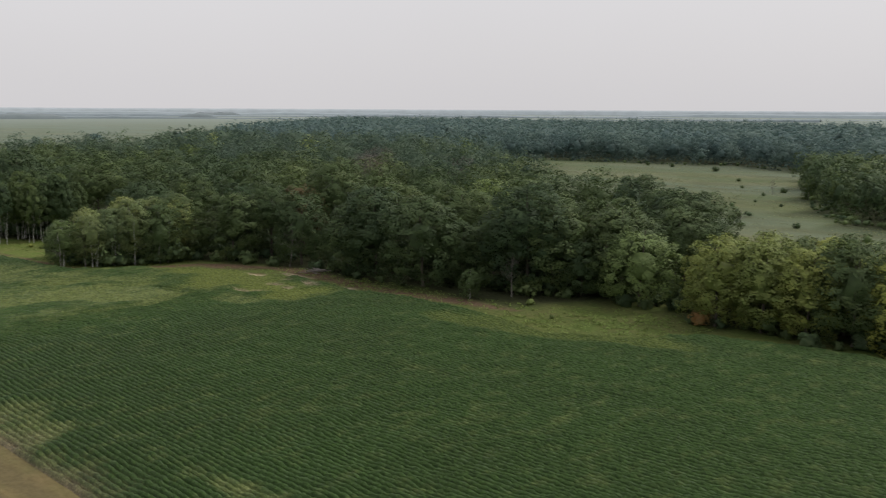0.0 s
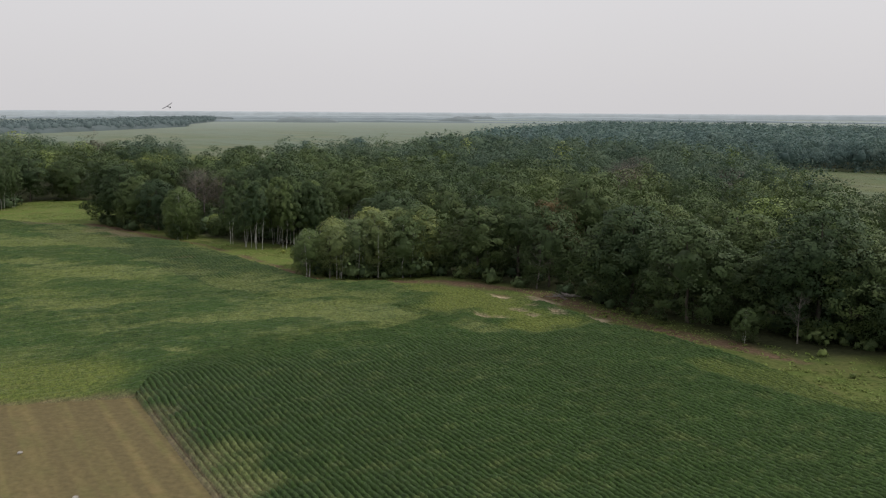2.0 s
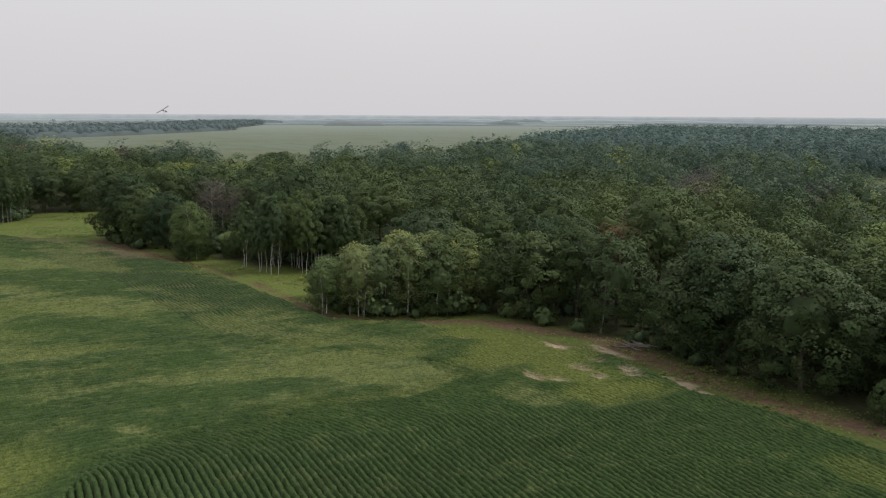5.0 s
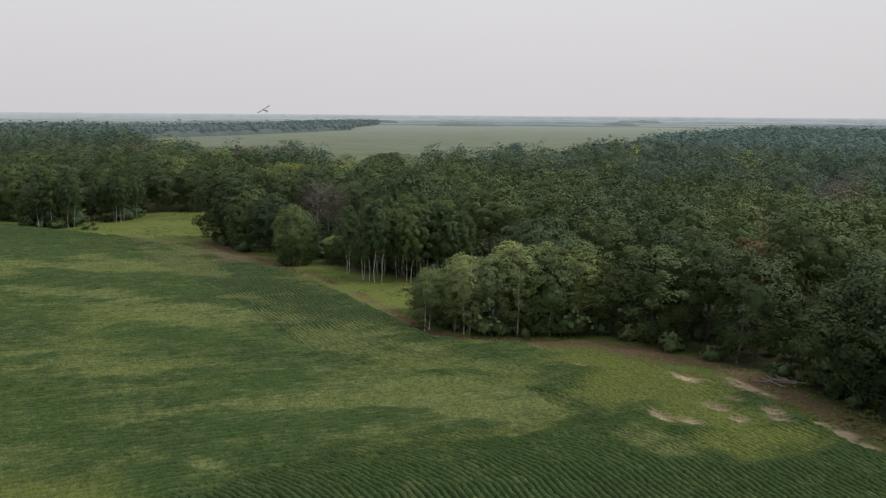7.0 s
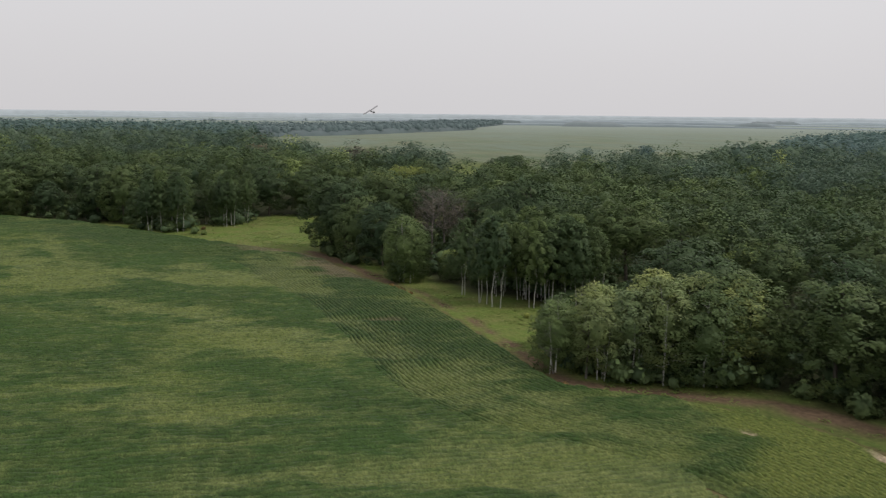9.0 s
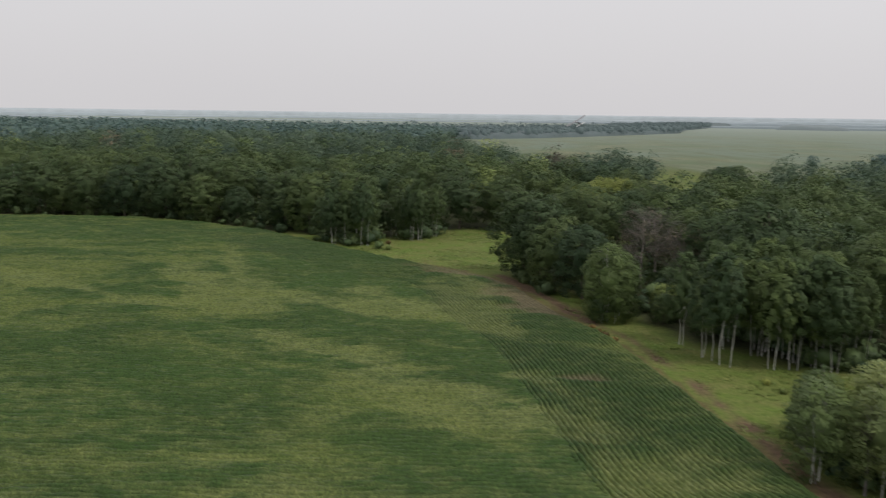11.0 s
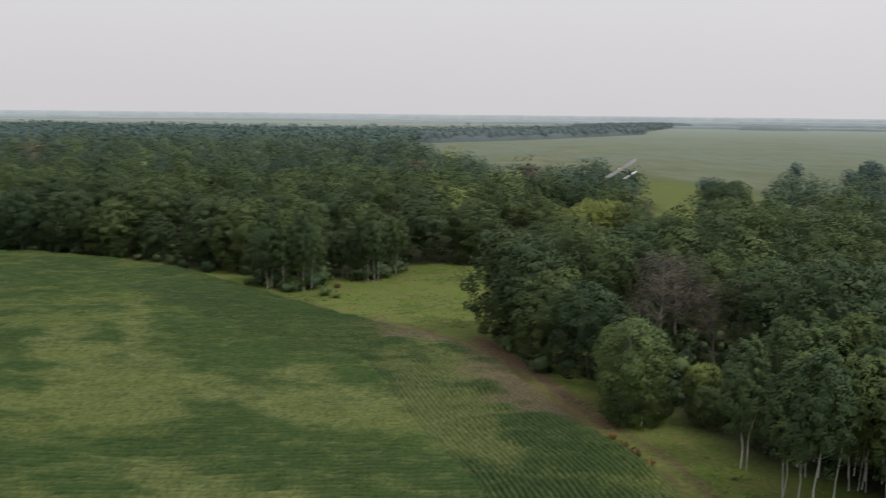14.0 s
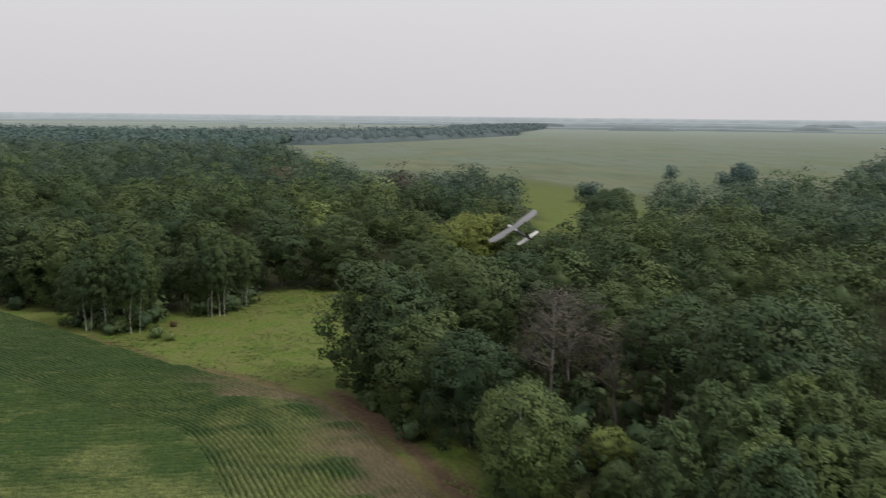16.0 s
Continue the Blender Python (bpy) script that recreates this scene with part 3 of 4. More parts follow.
def clumps(rng, shape, H, n, subs):
    """A crown's leaf clumps: their middles, sizes, the middles of their boughs, and the inner surface."""
    m = n * subs
    if shape in ("oak", "edge", "ash", "young", "willow"):
        # a dome swollen into rounded boughs with creases between them
        wide, tall, mid, low, depth = {"oak": (0.355, 0.44, 0.56, -0.62, 0.48), "edge": (0.355, 0.56, 0.46, -0.86, 0.48), "ash": (0.32, 0.56, 0.45, -0.88, 0.42), "young": (0.28, 0.50, 0.50, -0.84, 0.42), "willow": (0.47, 0.50, 0.45, -0.86, 0.42)}[shape]
        radii = np.array([wide, wide, tall]) * H
        boughs = spiral(rng, n, low)
        lift = rng.uniform(0.70, 1.10, n)
        reach = 1.12 * math.sqrt(2 * (1 - low) / n)
        lean = rng.normal(0, 0.03, 2)

        def surface(d, k):
            r, who = swollen(d, boughs, lift, reach, depth)
            if shape != "oak":
                r = r * (1 - 0.22 * np.clip(d[:, 2], 0, 1) ** 2)
            p = d * (r * k)[:, None] * radii + np.array([0, 0, mid * H])
            if shape != "oak":
                p[:, :2] *= 1 + 0.35 * np.clip(-d[:, 2:], 0, 1)
            p[:, :2] += lean * (p[:, 2:] - 0.3 * H)
            return p, who

        d = spiral(rng, m, low)
        c, who = surface(d, rng.uniform(0.88, 0.95, m))
        root = surface(boughs, np.full(n, 0.62))[0][who]
        s = 1.75 * H * math.sqrt(wide * tall / m) * np.exp(rng.normal(0, 0.22, m))
        k = np.stack([s, s, s * 0.78], 1)
        hv, hf = (DOME_V, DOME_F) if n > 11 else (ICO_V, ICO_F)
        inner = surface(hv, rng.uniform(0.38, 0.47, len(hv)) * (1 if n > 9 else 1.9))[0]
    else:
        if shape == "aspen":
            low = rng.uniform(0.22, 0.32)
            z = low + (0.97 - low) * rng.rand(m) ** 0.85
            w = 0.19 * np.sin(np.clip((1.04 - z) / 0.74, 0, 1) * 2.55) ** 0.75
            a = rng.uniform(0, 6.283, m)
            q = np.sqrt(rng.uniform(0.15, 1, m)) * w
            c = np.stack([q * np.cos(a), q * np.sin(a), z], 1) * H
            s = rng.uniform(0.75, 1.2, m) * 0.44 * H / math.sqrt(m)
            k = np.stack([s, s, s * 1.15], 1)
            inner = np.array([0, 0, (low + 0.94) / 2 * H]) + ICO_V * np.array([0.06, 0.06, 0.24]) * H * rng.uniform(0.8, 1.1, (12, 1))
        else:
            c = units(rng, m) * rng.uniform(0.55, 0.95, (m, 1)) * np.array([0.58, 0.58, 0.44]) * H
            c[:, 2] += 0.42 * H
            s = rng.uniform(0.8, 1.25, m) * 0.80 * H / math.sqrt(m)
            k = np.stack([s, s, s * 0.85], 1)
            inner = np.array([0, 0, 0.40 * H]) + ICO_V * np.array([0.42, 0.42, 0.34]) * H * rng.uniform(0.75, 1.1, (12, 1))
        hf, root = ICO_F, c * np.array([0.3, 0.3, 0.85])
    return c, k, root, inner, hf


def crown_arrays(rng, shape, height, n, subs, leaves, size, heart=True):
    """Corners, faces and tints of one crown: a dim heart, and leaf sprays on clumps all over it."""
    c, k, root, cv, cf = clumps(rng, shape, height, n, subs)
    if not heart:
        cv, cf = np.zeros((0, 3)), np.zeros((0, 3), int)
    m = len(c)
    mid = np.array([0, 0, c[:, 2].mean()])
    span = np.abs(c - mid).max(0) + 1e-6
    way = c - root
    way /= np.linalg.norm(way, axis=1)[:, None] + 1e-6
    q = m * leaves
    on = np.repeat(np.arange(m), leaves)
    d = units(rng, q) + np.array([0, 0, 0.25]) + 0.5 * way[on]
    d /= np.linalg.norm(d, axis=1)[:, None]
    p = c[on] + d * k[on] * np.clip(rng.normal(0.90, 0.15, q), 0.4, 1.3)[:, None]
    nrm = d * 0.5 + way[on] * 0.5 + units(rng, q) * 0.65 + np.array([0, 0, 0.35])
    nrm /= np.linalg.norm(nrm, axis=1)[:, None]
    a = np.cross(nrm, units(rng, q))
    a /= np.linalg.norm(a, axis=1)[:, None] + 1e-6
    b = np.cross(nrm, a)
    sz = size * rng.uniform(0.6, 1.25, q)[:, None]
    lv = np.stack([p - a * sz, p - b * sz * 0.75 + nrm * sz * 0.15, p + a * sz, p + b * sz * 0.75 + nrm * sz * 0.15], 1).reshape(-1, 3)
    qf = np.arange(4 * q).reshape(-1, 4) + len(cv)
    tint = np.clip(rng.normal(0.15, 0.16, m), 0, 0.7)
    t = np.concatenate([np.zeros(len(cv)), np.repeat(np.clip(tint[on] + rng.normal(0, 0.12, q), 0, 1), 4)])
    # leaves turn their faces out of clump, bough and crown, as they do towards the light
    v = np.concatenate([cv, lv])
    far = (v - mid) / span
    far /= np.linalg.norm(far, axis=1)[:, None] + 1e-6
    who = np.repeat(on, 4)
    bulge = (lv - c[who]) / k[who]
    bulge /= np.linalg.norm(bulge, axis=1)[:, None] + 1e-6
    own = 0.46 * way[who] + 0.26 * bulge + 0.03 * np.repeat(nrm, 4, 0)
    nor = 0.74 * far + np.concatenate([np.zeros((len(cv), 3)), own])
    nor /= np.linalg.norm(nor, axis=1)[:, None] + 1e-6
    return v, qf, cf, t, nor


def tube(points, radii, sides=6):
    """Corners and faces of a tapering limb through the points."""
    pts, vs, fs = [Vector(p) for p in points], [], []
    for i, p in enumerate(pts):
        way = (pts[min(i + 1, len(pts) - 1)] - pts[max(i - 1, 0)]).normalized()
        a = way.orthogonal().normalized()
        b = way.cross(a)
        for s in range(sides):
            g = 6.2832 * s / sides
            vs.append(p + (a * math.cos(g) + b * math.sin(g)) * radii[i])
    for i in range(len(pts) - 1):
        for s in range(sides):
            t = (s + 1) % sides
            fs.append((i * sides + s, i * sides + t, (i + 1) * sides + t, (i + 1) * sides + s))
    return [tuple(v) for v in vs], fs


def trunk_mesh(name, rng, height, girth, reach, limbs, material, lean=0.03, start=0.35, twigs=0, stems=0):
    """A trunk with a swollen foot, limbs that rise and bend, and twigs on them."""
    H = height
    pts = [(0, 0, -0.3), (0, 0, 0.35)]
    rad = [girth * 1.6, girth]
    x = y = 0.0
    for f in (0.2, 0.4, 0.6, 0.8, 0.93):
        x, y = x + rng.normal(0, lean) * H * 0.3, y + rng.normal(0, lean) * H * 0.3
        pts.append((x, y, f * H))
        rad.append(girth * (1 - 0.85 * f))
    vs, fs = tube(pts, rad)
    def add(p, r):
        nv, nf = tube(p, r, 4)
        fs.extend([tuple(k + len(vs) for k in f) for f in nf])
        vs.extend(nv)
    for _ in range(stems):
        g, off = rng.uniform(0, 6.283), rng.uniform(0.5, 1.3)
        x0, y0 = off * math.cos(g), off * math.sin(g)
        tilt = rng.uniform(1.2, 2.2)
        add([(x0, y0, -0.3), (x0 * tilt ** 0.4 + rng.normal(0, 0.15), y0 * tilt ** 0.4, 0.35 * H), (x0 * tilt, y0 * tilt + rng.normal(0, 0.3), rng.uniform(0.62, 0.8) * H)], [girth * 0.8, girth * 0.6, girth * 0.2])
    for _ in range(limbs):
        f = rng.uniform(start, 0.85)
        base = np.array([np.interp(f * H, [p[2] for p in pts], [p[0] for p in pts]), np.interp(f * H, [p[2] for p in pts], [p[1] for p in pts]), f * H])
        g, ln = rng.uniform(0, 6.283), reach * H * (1.25 - f) * rng.uniform(0.7, 1.1)
        way = np.array([math.cos(g), math.sin(g), rng.uniform(0.35, 0.8)])
        mid = base + way * ln * 0.5 + rng.normal(0, 0.06, 3) * ln
        end = base + way * ln * np.array([1, 1, 1.15]) + rng.normal(0, 0.1, 3) * ln
        r = girth * (1 - 0.85 * f) * 0.55
        add([base, mid, end], [r, r * 0.6, r * 0.15])
        for _ in range(twigs):
            u = rng.uniform(0.3, 1)
            s = base + (end - base) * u
            w = way + rng.normal(0, 0.6, 3)
            add([s, s + w * ln * 0.22, s + w * ln * 0.38 + np.array([0, 0, 0.1])], [r * 0.3, r * 0.2, r * 0.08])
    return mesh_np(name, vs, quads=fs, smooth=True, mats=[material])


def make_tree(kind, seed, height, label, leaf, bark, shape, n, subs, leaves, size, girth, limbs, group):
    """One tree at the world's middle, to be copied: an Empty with its trunk and crown."""
    rng = np.random.RandomState(seed)
    root = tagged(new(kind), label, "tree", group)
    tr = new("trunk", trunk_mesh("trunk", rng, height * (0.92 if shape != "aspen" else 0.80), girth, 0.34 if shape != "aspen" else 0.16, limbs, bark, 0.06 if bark is ASPEN_BARK else 0.03, 0.12 if shape == "young" else 0.35, stems=3 if shape == "young" else 1 if bark is ASPEN_BARK else 0))
    tr.parent = root
    v, q, t, tint, nor = crown_arrays(rng, shape, height, n, subs, leaves, size)
    cr = new("crown", mesh_np("crown", v, q, t, mats=[leaf], normals=nor, tint=tint))
    cr.parent = root
    return root


def scatter(poly, gap, seed, clear=0.0):
    """Jittered places inside the polygon."""
    rng = np.random.RandomState(seed)
    xs, ys = [p[0] for p in poly], [p[1] for p in poly]
    X, Y = np.meshgrid(np.arange(min(xs), max(xs), gap), np.arange(min(ys), max(ys), gap * 0.87))
    X = X + (np.arange(len(X)) % 2)[:, None] * gap / 2
    x, y = (X + rng.uniform(-0.33, 0.33, X.shape) * gap).ravel(), (Y + rng.uniform(-0.33, 0.33, X.shape) * gap).ravel()
    ok = inside(poly, x, y)
    if clear:
        ok &= away(poly, x, y, True) > clear
    return np.stack([x[ok], y[ok]], 1)


def plant(tree, x, y, scale, rng, label="", stretch=1.0):
    ob = copy_thing(tree, pose(x, y, -0.05, 0, 0, rng.uniform(0, 360)))
    ob.scale = (scale, scale, scale * stretch)
    return tagged(ob, label)


def woodland(name, places, seed, heights, n, subs, leaves, size, leaf, label, group, low_shape="oak", broad=1.0):
    """Far trees of a wood, joined."""
    rng = np.random.RandomState(seed)
    kinds = [crown_arrays(rng, low_shape if i < 4 else ("aspen" if low_shape != "bush" else "bush"), 1.0, n, subs, leaves, size) for i in range(6)]
    V, Q, T, A, N, W, at = [], [], [], [], [], [], 0
    for x, y in places:
        v, q, t, tint, nor = kinds[rng.choice(6, p=[0.24, 0.24, 0.24, 0.24, 0.02, 0.02])]
        h, g = rng.uniform(*heights), rng.uniform(0, 6.283)
        c, s = math.cos(g), math.sin(g)
        w = h * broad * rng.uniform(0.82, 1.08)
        V.append(np.stack([(v[:, 0] * c - v[:, 1] * s) * w + x, (v[:, 0] * s + v[:, 1] * c) * w + y, v[:, 2] * h + float(terrain(x, y))], 1))
        N.append(np.stack([nor[:, 0] * c - nor[:, 1] * s, nor[:, 0] * s + nor[:, 1] * c, nor[:, 2]], 1))
        Q.append(q + at)
        T.append(t + at)
        A.append(np.clip(tint + rng.uniform(-0.2, 0.3), 0, 1))
        W.append(np.full(len(v), rng.rand()))
        at += len(v)
    me = mesh_np(name, np.concatenate(V), np.concatenate(Q), np.concatenate(T), mats=[leaf], normals=np.concatenate(N), tint=np.concatenate(A), vary=np.concatenate(W))
    return tagged(new(name, me), label, "woods", group, "stuff")


def dead_tree(kind, seed, height, label, group, limbs, twigs, reach, girth):
    """A bare trunk with broken limbs and twigs."""
    rng = np.random.RandomState(seed)
    root = tagged(new(kind), label, "tree", group)
    ob = new("trunk", trunk_mesh("trunk", rng, height, girth, reach, limbs, DEAD_WOOD, 0.05, 0.3, twigs))
    ob.parent = root
    return root


def bush(seed, height, label, leaf):
    rng = np.random.RandomState(seed)
    root = tagged(new("bush"), label, "bush", "bushes at the wood's edge")
    st = new("stems", trunk_mesh("stems", rng, height * 0.8, 0.03 * height, 0.5, 5, BARK, 0.1, 0.1))
    st.parent = root
    v, q, t, tint, nor = crown_arrays(rng, "bush", height, 9, 4, 24, 0.055 * height)
    cr = new("crown", mesh_np("crown", v, q, t, mats=[leaf], normals=nor, tint=tint))
    cr.parent = root
    return root


def tufts(name, polys, gap, seed, high, leaf, label, avoid=None):
    """Grass tufts of a few bent blades, joined."""
    rng = np.random.RandomState(seed)
    V, A = [], []
    for poly in polys:
        p = scatter(poly, gap, seed)
        p = p + rng.normal(0, gap * 0.5, p.shape)
        ok = fbm(p[:, 0], p[:, 1], 12, seed) + rng.uniform(-0.25, 0.25, len(p)) > 0.54
        if avoid is not None:
            ok &= ~inside(avoid, p[:, 0], p[:, 1])
        p = p[ok]
        k = 8
        m = len(p) * k
        b = np.repeat(p, k, 0) + rng.normal(0, gap * 0.35, (m, 2))
        g, h = rng.uniform(0, 6.283, m), rng.uniform(0.4, 1.2, m) * high * (0.6 + 0.8 * np.repeat(fbm(p[:, 0], p[:, 1], 4, seed + 3), k))
        w = np.stack([np.cos(g), np.sin(g)], 1) * (h * 0.55)[:, None]
        o = np.stack([-np.sin(g), np.cos(g)], 1) * (h * rng.uniform(0.7, 1.4, m))[:, None]
        z0 = np.full(m, -0.02)
        V.append(np.stack([np.c_[b - w - o * 0.5, z0], np.c_[b + w - o * 0.5, z0], np.c_[b + w * 0.7 + o * 1.1, h * 0.5], np.c_[b - w * 0.7 + o * 1.2, h * 0.6]], 1).reshape(-1, 3))
        A.append(np.repeat(np.clip(rng.normal(0.05, 0.15, m) + 0.9 * (np.repeat(fbm(p[:, 0], p[:, 1], 9, seed + 7), k) - 0.45), 0, 1), 4))
    V = np.concatenate(V).reshape(-1, 4, 3)
    under = np.cross(V[:, 1] - V[:, 0], V[:, 2] - V[:, 0])[:, 2] < 0
    V[under] = V[under][:, ::-1]
    V = V.reshape(-1, 3)
    side = rng.normal(0, 0.28, (len(V) // 4, 2)).repeat(4, 0)
    me = mesh_np(name, V, np.arange(len(V)).reshape(-1, 4), mats=[leaf], normals=np.c_[side, np.ones(len(V))], tint=np.concatenate(A))
    return tagged(new(name, me), label, "grass", kind="stuff")


def along_line(points, gap, seed, jitter=0.6):
    """Places about evenly along a line."""
    rng = np.random.RandomState(seed)
    p = np.array(points, float)
    s = np.concatenate([[0], np.cumsum(np.hypot(*np.diff(p, axis=0).T))])
    u = np.arange(0.3 * gap, s[-1], gap)
    u = u + rng.uniform(-0.3, 0.3, len(u)) * gap
    return np.stack([np.interp(u, s, p[:, 0]), np.interp(u, s, p[:, 1])], 1) + rng.normal(0, jitter, (len(u), 2))


def treeline(radius, a0, a1, low, high, seed, name, material, mid=(-60, 20)):
    """A far, solid line of woods: front, crest and back."""
    n = int((a1 - a0) * radius / 12)
    a = np.linspace(a0, a1, n)
    r = radius * (1 + 0.05 * (fbm(a * radius, a * 0, 900, seed) - 0.5))
    cover = np.clip((fbm(a * radius, a * 0 + 7, 900, seed + 1) - 0.30) * 4, 0.05, 1) if radius < 4000 else 1.0
    h = cover * (low + (high - low) * (0.6 * fbm(a * radius, a * 0, 300, seed + 2) + 0.4 * fbm(a * radius, a * 0, 30, seed + 3)))
    rows = [(0, 0.0, -2.0), (0, 0.7, 0.0), (25, 1.0, 0.0), (140, 1.0, 0.0), (160, 0.0, -2.0)]
    V = np.concatenate([np.stack([mid[0] + (r + d) * np.cos(a), mid[1] + (r + d) * np.sin(a), h * f + z + terrain(mid[0] + (r + d) * np.cos(a), mid[1] + (r + d) * np.sin(a))], 1) for d, f, z in rows])
    i, j = np.meshgrid(np.arange(len(rows) - 1), np.arange(n - 1), indexing="ij")
    q = (i * n + j).ravel()
    me = mesh_np(name, V, np.stack([q, q + 1, q + n + 1, q + n], 1), smooth=True, mats=[material])
    return tagged(new(name, me), "line of distant woods on the horizon, painted pale blue-grey for haze", "backdrop", kind="structure")


def wood_edge(points, low, high, seed, material, depth=200):
    """A far wood seen as one: a lumpy front along the points, and its canopy behind."""
    p = np.array(points, float)
    s = np.concatenate([[0], np.cumsum(np.hypot(*np.diff(p, axis=0).T))])
    u = np.arange(0, s[-1], 5.0)
    x, y = np.interp(u, s, p[:, 0]), np.interp(u, s, p[:, 1])
    t = np.gradient(np.stack([x, y], 1), axis=0)
    t /= np.linalg.norm(t, axis=1)[:, None]
    back = np.stack([t[:, 1], -t[:, 0]], 1)
    if (back @ np.array([-1.0, 0.0])).mean() < 0:
        back = -back
    ends = np.clip(np.minimum(u, u[-1] - u) / 30, 0, 1) ** 0.5
    V = []
    for k, (d, f) in enumerate(((0, 0.0), (2, 0.55), (8, 0.9), (20, 1.0), (45, 1.02), (80, 1.0), (depth, 1.0), (depth + 10, 0.0))):
        lump = fbm(u, u * 0 + d, 26, seed) - 0.5
        h = (low + (high - low) * fbm(u, u * 0 + d, 120, seed) + 7 * lump) * f * ends
        dd = d + 8 * lump
        X, Y = x + back[:, 0] * dd, y + back[:, 1] * dd
        V.append(np.stack([X, Y, terrain(X, Y) + h - (0.5 if f == 0 else 0)], 1))
    n, m = len(u), len(V)
    i, j = np.meshgrid(np.arange(m - 1), np.arange(n - 1), indexing="ij")
    q = (i * n + j).ravel()
    me = mesh_np("backdrop", np.concatenate(V), np.stack([q, q + 1, q + n + 1, q + n], 1), smooth=True, mats=[material])
    return tagged(new("backdrop", me), "far wood across the marsh, blue-green haze painted and glowing", "backdrop", kind="structure")


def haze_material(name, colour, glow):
    # aerial haze put into the base colour and a glow of the surface
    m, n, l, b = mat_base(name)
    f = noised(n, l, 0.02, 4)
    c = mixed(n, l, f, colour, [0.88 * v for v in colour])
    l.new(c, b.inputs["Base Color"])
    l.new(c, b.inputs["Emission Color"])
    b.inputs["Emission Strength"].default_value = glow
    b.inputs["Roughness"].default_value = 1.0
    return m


build_ground()
build_crop(EAST, 0, 0.27, 4, (-112, 40, 20.5, 108), 1)
HEAD_LINE = [(-92, 80)] + CROP_EDGE[10:]
build_crop(WEST, 0, 0.36, 4, (0, 0, 0, HEADLAND + 1.2), 2, guide=HEAD_LINE)
build_crop(WEST, 90, 0.50, 4, (-132, 62, 90, 292), 3, 0.74, inner=HEAD_LINE)

# distant woods on the horizon, their haze painted in and faintly glowing
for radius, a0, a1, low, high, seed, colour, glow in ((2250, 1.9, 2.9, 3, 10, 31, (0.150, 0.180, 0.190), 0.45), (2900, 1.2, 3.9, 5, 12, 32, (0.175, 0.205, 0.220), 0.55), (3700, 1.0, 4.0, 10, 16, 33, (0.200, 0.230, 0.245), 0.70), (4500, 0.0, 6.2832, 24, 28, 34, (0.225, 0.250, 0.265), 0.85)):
    treeline(radius, a0, a1, low, high, seed, "backdrop", haze_material("distant_woods_haze", colour, glow))
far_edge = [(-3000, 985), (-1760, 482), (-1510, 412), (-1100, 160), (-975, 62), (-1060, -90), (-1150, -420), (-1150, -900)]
wood_edge(far_edge, 6, 8, 35, haze_material("far_woods_haze", (0.075, 0.098, 0.100), 0.30), 120)
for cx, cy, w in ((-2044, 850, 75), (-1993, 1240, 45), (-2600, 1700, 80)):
    wood_edge([(cx - 30, cy - w), (cx, cy), (cx + 25, cy + w)], 7, 15, int(w), haze_material("far_woods_haze", (0.135, 0.160, 0.165), 0.40), 40)

# kinds of trees, built once and copied
OAKS = [make_tree("oak_tree", 40 + i, 14.0, "broad oak tree with dense dark green crown", OAK_LEAF, BARK, "oak", 15, 12, 68, 0.128, 0.26, 7, "oaks of the wood") for i in range(4)]
EDGES = [make_tree("oak_tree", 50 + i, 13.0, "oak at the field's edge, leafy down to the ground", OAK_LEAF, BARK, "edge", 17, 12, 64, 0.128, 0.17, 5, "oaks of the wood") for i in range(4)]
ASPENS = [make_tree("aspen_tree", 60 + i, 13.0, "slender aspen with white trunk and grey-green leaves", ASPEN_LEAF, ASPEN_BARK, "aspen", 36, 5, 50, 0.110, 0.058, 9, "aspens at the wood's edge") for i in range(3)]
ASHES = [make_tree("aspen_tree", 70 + i, 11.5, "bushy grey-green aspen, leafy to the ground", ASPEN_LEAF, ASPEN_BARK, "ash", 24, 7, 52, 0.115, 0.09, 9, "aspens at the wood's edge") for i in range(3)]
PALES = [make_tree("aspen_tree", 75 + i, 11.5, "small pale olive aspen with white stems at the field's edge", PALE_ASPEN_LEAF, ASPEN_BARK, "young", 22, 7, 52, 0.115, 0.065, 16, "aspens at the wood's edge") for i in range(3)]
YELLOWS = [make_tree("yellowing_tree", 80 + i, 11.5, "yellow-green turning tree beside the marsh", YELLOW_LEAF, BARK, "ash" if i else "edge", 22, 8, 52, 0.125, 0.18, 8, "turning trees") for i in range(2)]
WILLOWS = [make_tree("willow_tree", 90, 10.5, "light green willow with open rounded crown", WILLOW_LEAF, BARK, "willow", 22, 8, 52, 0.125, 0.2, 8, "willows")]
def withered(seed):
    root = dead_tree("withered_oak", seed, 13.5, "withered grey-brown oak with bare limbs and thin leaves", "withered oaks", 30, 12, 0.32, 0.20)
    r = np.random.RandomState(seed + 1)
    v, q, t, tint, nor = crown_arrays(r, "oak", 13.5, 24, 5, 22, 0.11, False)
    cr = new("crown", mesh_np("crown", v, q, t, mats=[BROWN_LEAF], normals=nor, tint=tint))
    cr.parent = root
    return root


WITHERED = [withered(95), withered(97)]
RUSTY = [make_tree("rusty_tree", 98, 13.0, "oak with browned rusty top leaves", RUST_LEAF, BARK, "oak", 24, 6, 46, 0.155, 0.2, 6, "withered oaks")]
BUSHES = [bush(100 + i, 2.6, "dense green bush at the wood's edge", OAK_LEAF) for i in range(3)]
PALE_BUSH = bush(110, 2.4, "rounded light green bush in the grass", WILLOW_LEAF)
RUST_BUSH = bush(111, 2.0, "reddish-brown bush in the grass", RUST_LEAF)

